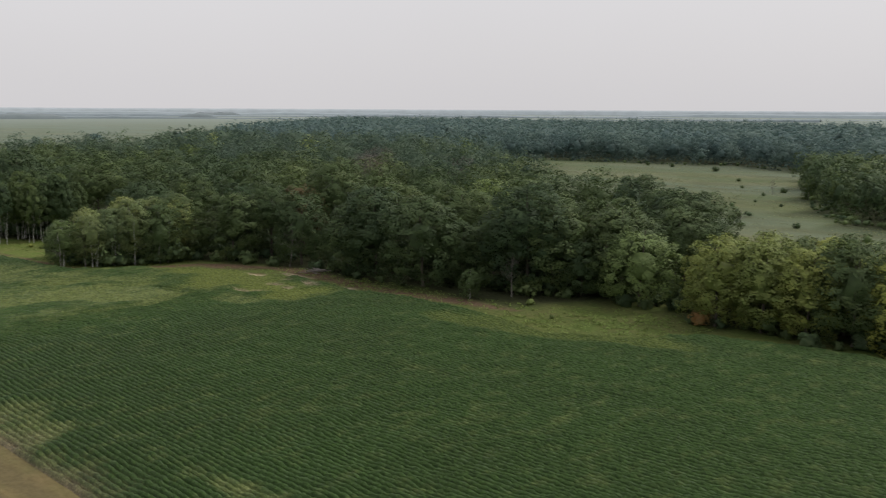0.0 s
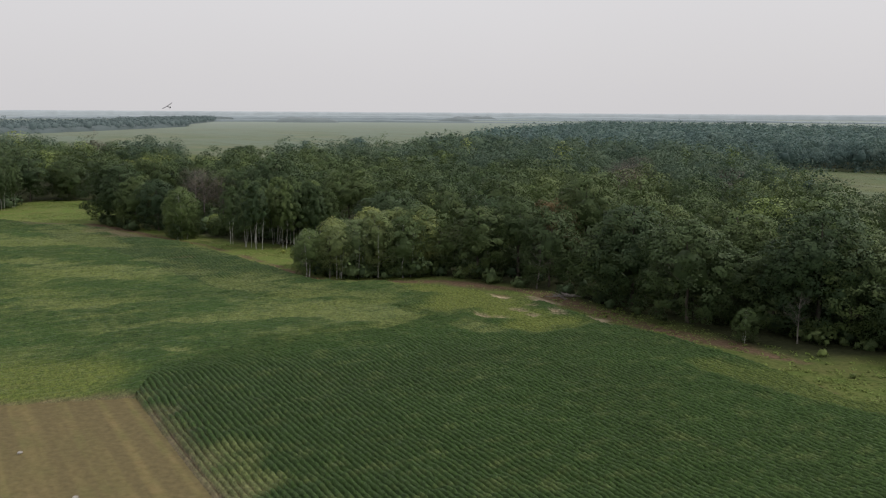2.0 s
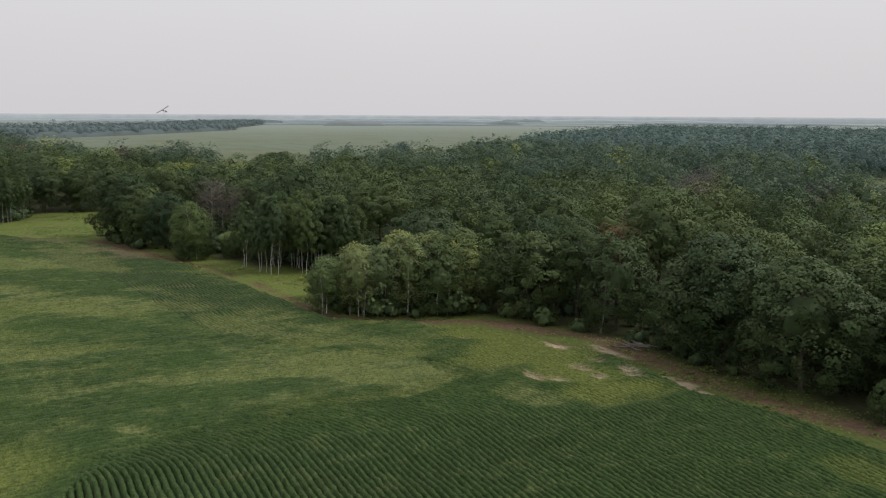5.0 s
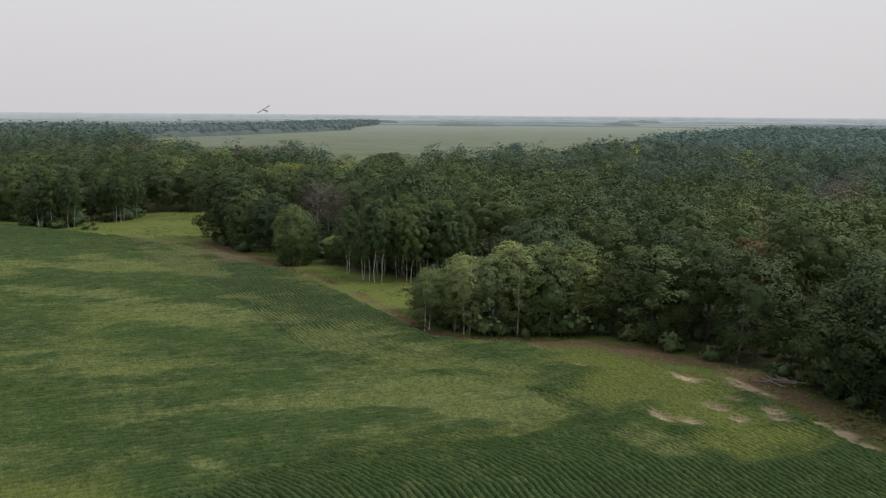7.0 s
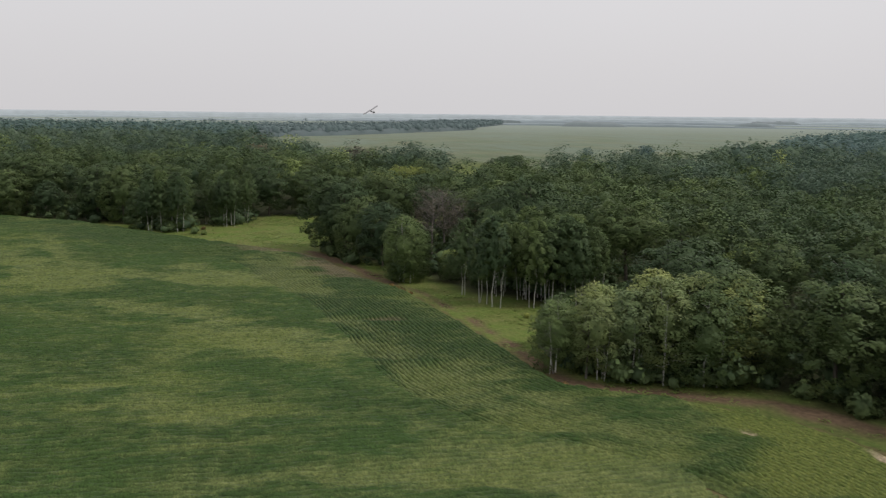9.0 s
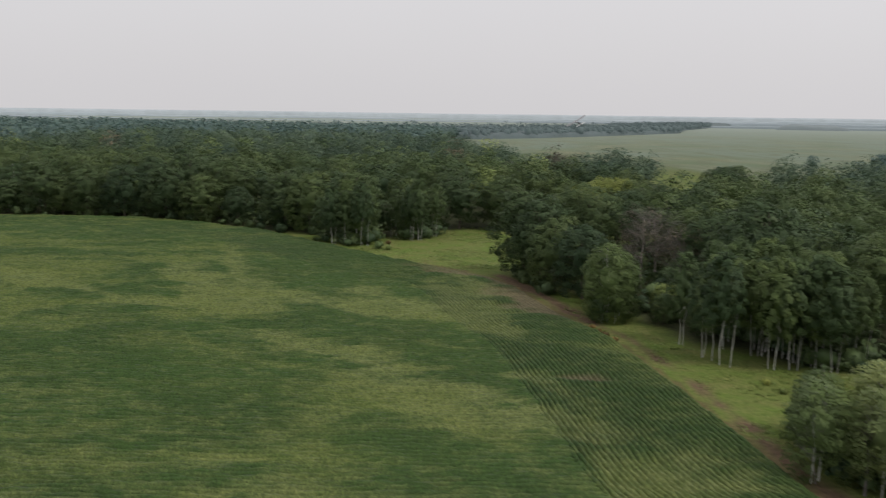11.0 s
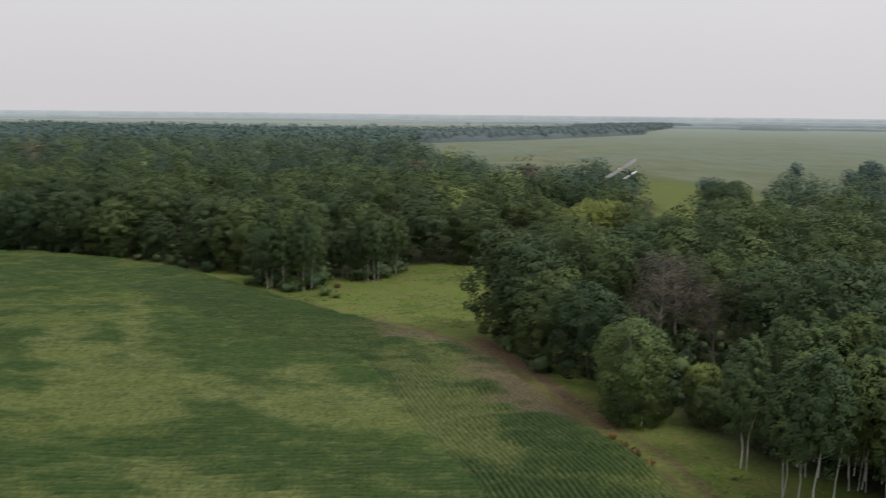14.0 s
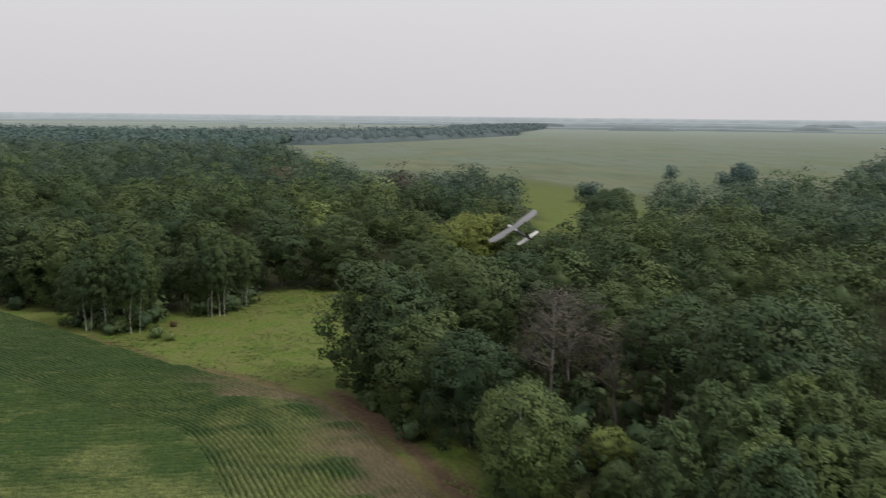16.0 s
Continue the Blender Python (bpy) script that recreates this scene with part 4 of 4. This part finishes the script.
rng = np.random.RandomState(5)
special = [(-221.8, 46.6, 1.30, EDGES[0]), (-216, 48.6, 1.22, EDGES[1]), (-222.5, 55.5, 1.25, EDGES[3]), (-209.4, 50.2, 1.02, EDGES[2]), (-203.2, 53.4, 0.98, EDGES[3]), (-219, 56.5, 1.2, OAKS[1]), (-249, 66, 0.62, OAKS[2]), (-242, 61, 0.8, OAKS[3]),
           (-212.5, 64, 0.98, WITHERED[0]), (-207, 69, 0.84, WITHERED[1]), (-217, 67.5, 0.95, WITHERED[1]), (-172, 157, 1.15, WITHERED[0]), (-182, 165, 1.12, WITHERED[1]), (-192, 180, 1.15, WITHERED[0]), (-165, 150, 1.1, WITHERED[1]),
           (-77.9, 89.6, 0.42, ASHES[1]), (-189.5, 54.5, 1.05, ASHES[0]), (-188.4, 55.4, 0.52, ASHES[1]), (-190.4, 53.6, 0.48, ASHES[2]), (-192.6, 55.0, 0.5, ASHES[1]), (-188.6, 53.6, 0.4, ASHES[2]), (-191.5, 56.5, 0.9, ASHES[2]), (-195.2, 53.6, 0.62, ASPENS[1]), (-196.5, 56.5, 0.85, ASHES[1]), (-123, 97, 1.0, RUSTY[0]), (-115, 90, 1.05, EDGES[1]),
           (-59, 102, 1.15, WILLOWS[0]), (-55, 112, 0.55, WILLOWS[0]), (-53.5, 106, 0.45, ASHES[1]), (-57, 119, 0.5, ASHES[2]), (-284, 71, 1.27, YELLOWS[1]), (-289, 75.5, 1.22, YELLOWS[1]), (-280.5, 66, 1.15, YELLOWS[0]), (-294, 72, 1.15, YELLOWS[1]),
           (-252, 10.8, 0.95, ASPENS[0]), (-254.4, 13.3, 1.0, ASPENS[1]), (-250.6, 16.8, 0.98, ASPENS[2]), (-256, 18, 0.9, ASPENS[0]), (-251.2, 13.5, 0.85, ASPENS[1]), (-253.2, 15.6, 0.9, ASHES[2]), (-262, 26, 0.85, ASHES[0]), (-256.5, 9, 0.9, ASHES[0]), (-259.7, 26.3, 0.9, ASPENS[2]), (-259.6, 27.9, 1.0, ASPENS[0]), (-265.5, 31.5, 0.9, ASPENS[1]), (-263.2, 23, 0.8, ASPENS[2]), (-267, 27, 0.95, ASHES[2]), (-261, 16, 0.85, ASHES[1]),
           (-46.8, 99, 1.12, YELLOWS[0]), (-41.5, 99.5, 1.1, YELLOWS[1]), (-43.5, 104, 1.15, YELLOWS[0]), (-36.5, 100, 1.08, YELLOWS[1]), (-31.5, 100.5, 1.08, EDGES[1]), (-34, 105, 1.15, YELLOWS[0]), (-26.5, 100.5, 1.08, YELLOWS[1]), (-20, 102, 1.0, YELLOWS[1]), (-13, 103, 0.95, EDGES[3]), (-49.5, 104, 0.9, YELLOWS[0])]
taken = np.array([(a[0], a[1]) for a in special])
for x, y, k, tree in special:
    plant(tree, x, y, k, rng)


def free(x, y, gap):
    return np.min(np.hypot(taken[:, 0] - x, taken[:, 1] - y)) > gap and not (-84 < x < -62 and y < 94)


def stunted(x, y):
    """Young oaks stay low in the grassy gap beside the aspens."""
    return 0.40 if math.hypot(x + 189.5, y - 63.5) < 8 else 1.0


edge_places = np.concatenate([along_line(MAIN_WOOD[2:9], 7.6, 21), along_line([(-87, 96), (-78, 98.5), (-69, 100), (-64, 104), (-63.5, 111), (-63, 120), (-65, 131), (-82, 147), (-100, 168)], 5.0, 25), along_line(MAIN_WOOD[10:13], 6.0, 22), along_line(LEFT_WOOD[10:] + LEFT_WOOD[:4], 7.6, 23, 1.6), along_line(MAIN_WOOD[14:20], 7.4, 26, 1.2)])
for x, y in edge_places:
    if free(x, y, 5.0):
        plant(EDGES[rng.randint(4)], x, y, rng.uniform(0.82, 1.38) * stunted(x, y), rng, stretch=rng.uniform(0.80, 0.95))
deep = []
for poly, seed in ((MAIN_WOOD, 1), (LEFT_WOOD, 2)):
    pts = scatter(poly, 11.2, seed, 4.0)
    d = away(CROP_EDGE, pts[:, 0], pts[:, 1])
    for (x, y), e in zip(pts, d):
        if not free(x, y, 4.5):
            continue
        if e < 32 and y < 125 and y > -90:
            u = rng.rand()
            plant(OAKS[rng.randint(4)] if u < 0.80 else ASHES[rng.randint(3)] if u < 0.93 else (WILLOWS + ASHES)[rng.randint(4)], x, y, rng.uniform(0.88, 1.34) * stunted(x, y), rng, stretch=rng.uniform(0.80, 0.98))
        else:
            deep.append((x, y, e))
deep = np.array(deep)
mid = deep[deep[:, 2] < 230]
far = deep[deep[:, 2] >= 230]
# oaks of the outer ring get the leaf colour with haze in it
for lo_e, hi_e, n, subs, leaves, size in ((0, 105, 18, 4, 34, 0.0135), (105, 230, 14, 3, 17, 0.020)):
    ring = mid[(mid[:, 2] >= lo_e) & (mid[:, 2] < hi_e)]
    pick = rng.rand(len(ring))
    for lo, hi, leaf, label in ((0.0, 0.83, OAK_LEAF if n > 15 else HAZED_MID_LEAF, "dense dark green oak canopy of the wood's interior"), (0.83, 0.96, ASPEN_LEAF, "grey-green aspen crowns inside the wood"), (0.96, 0.985, WILLOW_LEAF, "light green crowns inside the wood"), (0.985, 1.0, BROWN_LEAF, "withered brown crowns inside the wood")):
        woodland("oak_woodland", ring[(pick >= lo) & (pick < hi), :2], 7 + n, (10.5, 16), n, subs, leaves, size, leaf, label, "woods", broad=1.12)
woodland("oak_woodland", far[:, :2], 8, (11.5, 17), 9, 3, 9, 0.034, HAZED_MID_LEAF, "canopy of the farther wood, its green greyed for haze", "woods", "oak", 1.2)
woodland("marsh_trees", np.array([(-428, 142), (-431, 145), (-427, 146), (-478, 222), (-484, 228), (-490, 233), (-482, 236), (-496, 240), (-474, 231), (-502, 244), (-512, 214)]), 16, (7.5, 12.5), 18, 4, 12, 0.028, HAZED_FAR_LEAF, "few trees standing out in the marsh", "woods", "edge")
woodland("oak_woodland", scatter(RIGHT_WOOD, 7.5, 4), 9, (10, 15), 16, 2, 16, 0.028, OAK_LEAF, "dark green wood beyond the marsh", "woods", "edge")
north = scatter(NORTH_WOOD, 11.5, 6)
reach = np.hypot(north[:, 0] + 60, north[:, 1] - 20)
woodland("oak_woodland", north[reach < 520], 17, (10, 18), 12, 3, 11, 0.030, HAZED_FAR_LEAF, "wood beyond the marsh, painted blue-green for haze", "woods", "edge", 1.3)
woodland("oak_woodland", north[reach >= 520][::2], 10, (11, 18), 8, 2, 4, 0.06, HAZED_FAR_LEAF, "wood reaching to the horizon, its green blued for haze", "woods", "edge", 1.45)
woodland("oak_woodland", scatter(SW_WOOD, 15, 12), 11, (11.5, 17.5), 8, 2, 4, 0.06, HAZED_FAR_LEAF, "wood behind the field's far wood, haze in its blue-green colour", "woods", "edge", 1.35)
# this far wood emits a little light to imitate haze
woodland("far_woodland", scatter(FAR_WEST, 13, 13), 12, (12, 16.5), 8, 2, 4, 0.06, haze_material("hazy_wood", (0.082, 0.110, 0.110), 0.48), "wood across the marsh, faintly glowing in pale painted haze", "woods", "edge", 1.25)
shore = np.concatenate([along_line(RIGHT_WOOD[-1:] + RIGHT_WOOD[:6], 2.6, 61, 1.6), along_line(MARSH_EAST[13:17], 3.2, 62, 2.0), along_line(NORTH_WOOD[:4][::-1] + NORTH_WOOD[-1:], 4.5, 63, 3.0), scatter([(-66, 132), (-120, 190), (-110, 240), (-75, 212), (60, 216), (60, 200), (-40, 190)], 23, 64)])
woodland("marsh_shrubs", shore, 18, (0.8, 2.6), 5, 2, 8, 0.09, ASPEN_LEAF, "grey-green shrubs on the marsh's rim", "woods", "bush")
low = np.concatenate([scatter(w, 3.6, 51 + i, 1.0) for i, w in enumerate((MAIN_WOOD, LEFT_WOOD))])
stands = [[(-149, 65), (-139, 61.5), (-132.5, 67), (-130, 78), (-137, 79), (-144, 71)], [(-254, 8.5), (-249.5, 14), (-252, 19), (-262, 20), (-260, 8)], [(-259, 25), (-262, 31), (-270, 33), (-268, 24)], [(-176, 71), (-168, 74), (-166, 82), (-184, 78), (-184, 66)]]
low = np.concatenate([low] + [scatter(p, 1.7, 71 + i) for i, p in enumerate(stands)])
low = low[(away(CROP_EDGE, low[:, 0], low[:, 1]) < 40) & (low[:, 1] < 140) & (low[:, 1] > -100)]
woodland("understory", low, 15, (1.2, 3.8), 4, 2, 8, 0.10, OAK_LEAF, "low green saplings and brush under the trees", "woods", "bush")
for x, y in [(-178.5, 61.2), (-173, 62.5), (-171.6, 63), (-169.5, 63.2), (-180, 68.2), (-174, 68.2), (-168.4, 68.8), (-168.6, 70.5), (-176, 70.6), (-172.9, 72), (-168.7, 73.3)] + [tuple(p) for p in scatter([(-167, 75), (-176, 66), (-184, 64), (-187, 70), (-180, 80), (-166, 81)], 3.3, 3)]:
    plant(ASPENS[rng.randint(3)], x, y, rng.uniform(0.80, 0.98), rng)
for x, y, k in ((-138.8, 61.2, 0.72), (-144.5, 63, 0.62), (-135.8, 64.5, 0.8), (-135, 67.5, 0.88), (-133.7, 70.5, 1.0), (-131.8, 74, 0.92), (-133.2, 78, 0.95), (-140, 66, 0.85), (-138, 71, 1.0), (-147.5, 64.5, 0.6), (-143, 68, 0.8), (-137, 76, 1.02)):
    plant((PALES * 2 + ASHES)[rng.randint(9)], x, y, k * 1.06, rng)
for x, y in scatter(RIGHT_CLUMP, 4.6, 8, 1.2):
    if free(x, y, 3.0):
        plant((EDGES + YELLOWS + WILLOWS)[rng.choice(7, p=[0.06] * 4 + [0.26] * 2 + [0.24])], x, y, rng.uniform(0.75, 0.95), rng)

# bushes in front of the woods
for x, y in np.concatenate([scatter([(-51, 100), (-61, 99), (-62, 126), (-48, 124), (-53, 108)], 3.4, 36), scatter([(-50, 100), (-10, 103), (-10, 110), (-48, 112)], 4.0, 37), along_line([(p[0], p[1] - 1.4) for p in MAIN_WOOD[3:8]], 3.4, 31, 0.7), along_line([(-86, 96), (-76, 97.5), (-66, 100)], 3.4, 35, 0.7), along_line([(p[0] + 2, p[1] - 1) for p in MAIN_WOOD[11:14]], 5, 32, 0.6), along_line([(-226, 50.5), (-225, 46.5), (-221, 44.4), (-214, 46.6), (-205, 49.6)], 2.4, 38, 0.5), along_line([(p[0] + 2.5, p[1]) for p in LEFT_WOOD[11:]], 4.5, 33, 0.8), along_line([(-50, 98.5), (-28, 99), (0, 102)], 3.2, 34, 0.7)]):
    plant(BUSHES[rng.randint(3)], x, y, rng.uniform(0.45, 1.15), rng)
for x, y, k in ((-247.6, 20.5, 0.8), (-246, 22.4, 0.55), (-253.5, 11, 0.7), (-256, 15.5, 0.6), (-69.6, 92.3, 0.45)):
    plant(PALE_BUSH, x, y, k, rng)
for x, y, k in ((-253.8, 22, 0.5), (-48.3, 98, 1.1), (-183, 52.4, 0.42), (-181, 52.8, 0.5), (-185.4, 52.0, 0.36), (-179, 53.6, 0.4), (-133.5, 60.2, 0.45)):
    plant(RUST_BUSH, x, y, k, rng)
plant(BUSHES[1], -34.4, 95.6, 0.95, rng)

GOLD = bush(112, 1.6, "yellow flowering weeds in the grass", YELLOW_LEAF)
for x, y, k in ((-163, 66, 0.5), (-160.1, 66.6, 0.5), (-155, 69, 0.35), (-63, 88, 0.4)):
    plant(GOLD, x, y, k, rng)
SNAG = dead_tree("dead_tree", 120, 7.2, "bare grey dead tree with broken limbs", "dead trees", 24, 7, 0.26, 0.10)
for x, y, k in ((-74.6, 94.6, 1.0), (-114.8, 87.5, 1.1), (-136.5, 63.6, 1.0), (-138.4, 60.8, 0.8), (-62.5, 118, 1.2), (-67, 121, 1.25), (-88, 196, 0.6), (-116, 281, 0.8)):
    plant(SNAG, x, y, k, rng)

# shrubs and small trees out in the marsh
for x, y, k in ((-117, 292, 0.8), (-117, 276, 0.5), (-110, 254, 0.35), (-89, 255, 1.1), (-96, 261, 0.6), (-84, 251, 0.7), (-184, 380, 1.1), (-214, 395, 0.9), (-229, 398, 0.8), (-77, 201, 0.6), (-135, 300, 0.5), (-150, 330, 0.6), (-99, 246, 0.4)):
    plant(BUSHES[rng.randint(3)], x, y, k, rng, "rounded grey-green shrub standing in the marsh")
for x, y, k in ((-90, 197, 0.42), (-102, 274, 0.72), (-103, 284, 0.6)):
    plant(ASHES[0], x, y, k, rng, "slender small aspen standing alone at the marsh")

tufts("verge_grass", [GLADE, MEADOW], 0.8, 41, 0.17, GRASS_LEAF, "lush tall meadow grass between field and wood")
verge = [(-45, 92.5), (-50, 86.5), (-58, 81.5), (-73, 83.5), (-92, 80.5), (-106, 73), (-122, 69), (-134, 61), (-134, 75), (-126, 83), (-106, 89), (-80, 91), (-60, 98), (-52, 100), (-46, 97)]
tufts("verge_grass", [verge], 0.8, 42, 0.18, GRASS_LEAF, "grass and weeds of the field's verge")
tufts("marsh_grass", [MARSH_EAST], 2.6, 43, 0.22, REED_LEAF, "sedge and reeds of the open marsh")



# ---------------------------------------------------------------- small things
def stone(seed, size):
    """A rough field stone, half sunk in the soil."""
    r = np.random.RandomState(seed)
    bm = bmesh.new()
    bmesh.ops.create_icosphere(bm, subdivisions=2, radius=size)
    for v in bm.verts:
        v.co *= r.uniform(0.82, 1.12)
        v.co.z *= 0.55
    me = bpy.data.meshes.new("field_stone")
    bm.to_mesh(me)
    bm.free()
    me.materials.append(STONE)
    return tagged(new("field_stone", me), "pale grey stone lying on the bare soil", "stone", "field stones")


for k, (x, y, size) in enumerate(((-81.2, 14.0, 0.20), (-70.9, 16.3, 0.22), (-69.9, 15.1, 0.30), (-70.4, 16.0, 0.15), (-79.6, 12.4, 0.12))):
    stone(200 + k, size).location = (x, y, 0.05)


def brush_pile(x, y):
    """Cut branches thrown together at the wood's edge."""
    r = np.random.RandomState(77)
    root = tagged(new("brush_pile"), "pile of cut grey branches beside the track", "brush pile")
    root.location = (x, y, 0)
    for k in range(16):
        g, ln = r.uniform(-0.6, 0.6) + (3.14 if r.rand() < 0.5 else 0), r.uniform(1.5, 3.6)
        p = np.array([r.normal(0, 0.9), r.normal(0, 0.6), 0.08 + 0.05 * k])
        w = np.array([math.cos(g), math.sin(g), r.uniform(-0.02, 0.18)]) * ln
        vs, fs = tube([p - w / 2, p + r.normal(0, 0.12, 3), p + w / 2], [0.06, 0.05, 0.02], 5)
        ob = new("branch", mesh_np("branch", vs, quads=fs, smooth=True, mats=[DEAD_WOOD]))
        ob.parent = root


brush_pile(-107, 86.6)


# ---------------------------------------------------------------- the model airplane
WHITE = plain("white_film", (0.62, 0.62, 0.60), (0.72, 0.72, 0.70), 6.0, 0.4)
GREY = plain("grey_wing_film", (0.26, 0.26, 0.27), (0.33, 0.33, 0.34), 6.0, 0.4)
BLACK = plain("black_film", (0.02, 0.02, 0.022), (0.04, 0.04, 0.042), 8.0, 0.45)


def lofted(sections):
    """A closed skin through rings of points."""
    bm = bmesh.new()
    rings = [[bm.verts.new(p) for p in ring] for ring in sections]
    for a, b in zip(rings, rings[1:]):
        for i in range(len(a)):
            j = (i + 1) % len(a)
            bm.faces.new((a[i], a[j], b[j], b[i]))
    bm.faces.new(rings[0][::-1])
    bm.faces.new(rings[-1])
    bmesh.ops.recalc_face_normals(bm, faces=bm.faces)
    return bm


def foil(x, y, z, chord, thick):
    """A wing section standing across x, its nose towards +y."""
    shape = ((0.0, 0.0), (-0.04, 0.45), (-0.15, 0.8), (-0.35, 1.0), (-0.65, 0.6), (-1.0, 0.05), (-1.0, -0.05), (-0.6, -0.12), (-0.2, -0.2), (-0.04, -0.2))
    return [(x, y + chord * a, z + thick * b) for a, b in shape]


def oblong(y, z, w, h, n=10):
    return [(w * math.copysign(abs(math.cos(6.2832 * i / n)) ** 0.6, math.cos(6.2832 * i / n)), y, z + h * math.copysign(abs(math.sin(6.2832 * i / n)) ** 0.6, math.sin(6.2832 * i / n))) for i in range(n)]


def model_airplane(m):
    """A high-winged model airplane, nose towards +y."""
    root = tagged(new("model_airplane"), "white model airplane with black fin, banking in flight", "model airplane")
    half = 1.0
    for side in (-1, 1):
        ribs = [(0.0, 0.0, 0.27, 0.030), (0.5, 0.035, 0.27, 0.030), (0.93, 0.065, 0.26, 0.026), (0.98, 0.069, 0.22, 0.018), (1.0, 0.071, 0.14, 0.006)]
        part("wing_panel", lofted([foil(side * half * a, 0.13 - (0.27 - c) * 0.3, 0.10 + d, c, t) for a, d, c, t in ribs]), GREY, root, "pale grey wing panel")
        part("aileron", lofted([foil(side * half * a, -0.145, 0.10 + d, 0.045, 0.006) for a, d in ((0.45, 0.031), (0.90, 0.062))]), GREY, root)
    part("fuselage", lofted([oblong(0.42, 0.0, 0.02, 0.02), oblong(0.38, 0.0, 0.05, 0.05), oblong(0.20, 0.02, 0.06, 0.075), oblong(-0.05, 0.02, 0.06, 0.075), oblong(-0.22, 0.02, 0.045, 0.05)]), WHITE, root, "white body with black belly stripes")
    for x in (-0.062, 0.062):
        part("stripe", lofted([[(x - 0.003, -0.2, 0.0), (x + 0.003, -0.2, 0.0), (x + 0.003, -0.2, 0.045), (x - 0.003, -0.2, 0.045)], [(x - 0.003, 0.3, -0.02), (x + 0.003, 0.3, -0.02), (x + 0.003, 0.3, 0.04), (x - 0.003, 0.3, 0.04)]]), BLACK, root, "black stripe")
    part("tail_boom", lofted([oblong(-0.20, 0.02, 0.048, 0.052), oblong(-0.60, 0.015, 0.036, 0.040), oblong(-0.98, 0.02, 0.022, 0.026)]), BLACK, root, "black tail boom")
    part("tailplane", lofted([foil(x, -0.78 - (0.17 - c) * 0.4, 0.03, c, 0.008) for x, c in ((-0.42, 0.10), (-0.40, 0.15), (0.0, 0.18), (0.40, 0.15), (0.42, 0.10))]), WHITE, root)
    part("fin", lofted([[(-w, -0.76 - a, z), (w, -0.76 - a, z), (w * 0.5, -0.98, z), (-w * 0.5, -0.98, z)] for w, a, z in ((0.008, -0.04, 0.03), (0.008, 0.03, 0.17), (0.005, 0.10, 0.30))]), BLACK, root, "black fin")
    part("rudder", lofted([[(-0.004, -0.985, z), (0.004, -0.985, z), (0.002, -1.05 + e, z), (-0.002, -1.05 + e, z)] for z, e in ((0.03, 0.0), (0.17, 0.005), (0.29, 0.02))]), BLACK, root)
    spinner = part("spinner", lofted([oblong(0.425, 0.0, 0.022, 0.022), oblong(0.445, 0.0, 0.018, 0.018), oblong(0.465, 0.0, 0.004, 0.004)]), BLACK, root, "black propeller nose")
    for side in (-1, 1):
        part("blade", lofted([[(side * a, 0.44, -w), (side * a, 0.446, -w * 0.6), (side * a, 0.446, w), (side * a, 0.44, w * 0.6)] for a, w in ((0.015, 0.006), (0.07, 0.012), (0.125, 0.005))]), BLACK, spinner)
    for x in (-0.035, 0.035):
        part("wing_strut", lofted([[(x * f + dx, y + dy, z) for dx, dy in ((-0.004, -0.006), (0.004, -0.006), (0.004, 0.006), (-0.004, 0.006))] for f, y, z in ((1.5, 0.0, 0.03), (9.0, 0.0, 0.118))]), WHITE, root)
    root.matrix_basis = m
    return root


model_airplane(pose(-157.16, 44.65, 26.14, 15.1, -30.6, 100.9))

# the first of each kind served as a pattern only
for t in OAKS + EDGES + ASPENS + ASHES + PALES + YELLOWS + WILLOWS + WITHERED + RUSTY + BUSHES + [PALE_BUSH, RUST_BUSH, GOLD, SNAG]:
    for o in (*t.children_recursive, t):
        bpy.data.objects.remove(o)
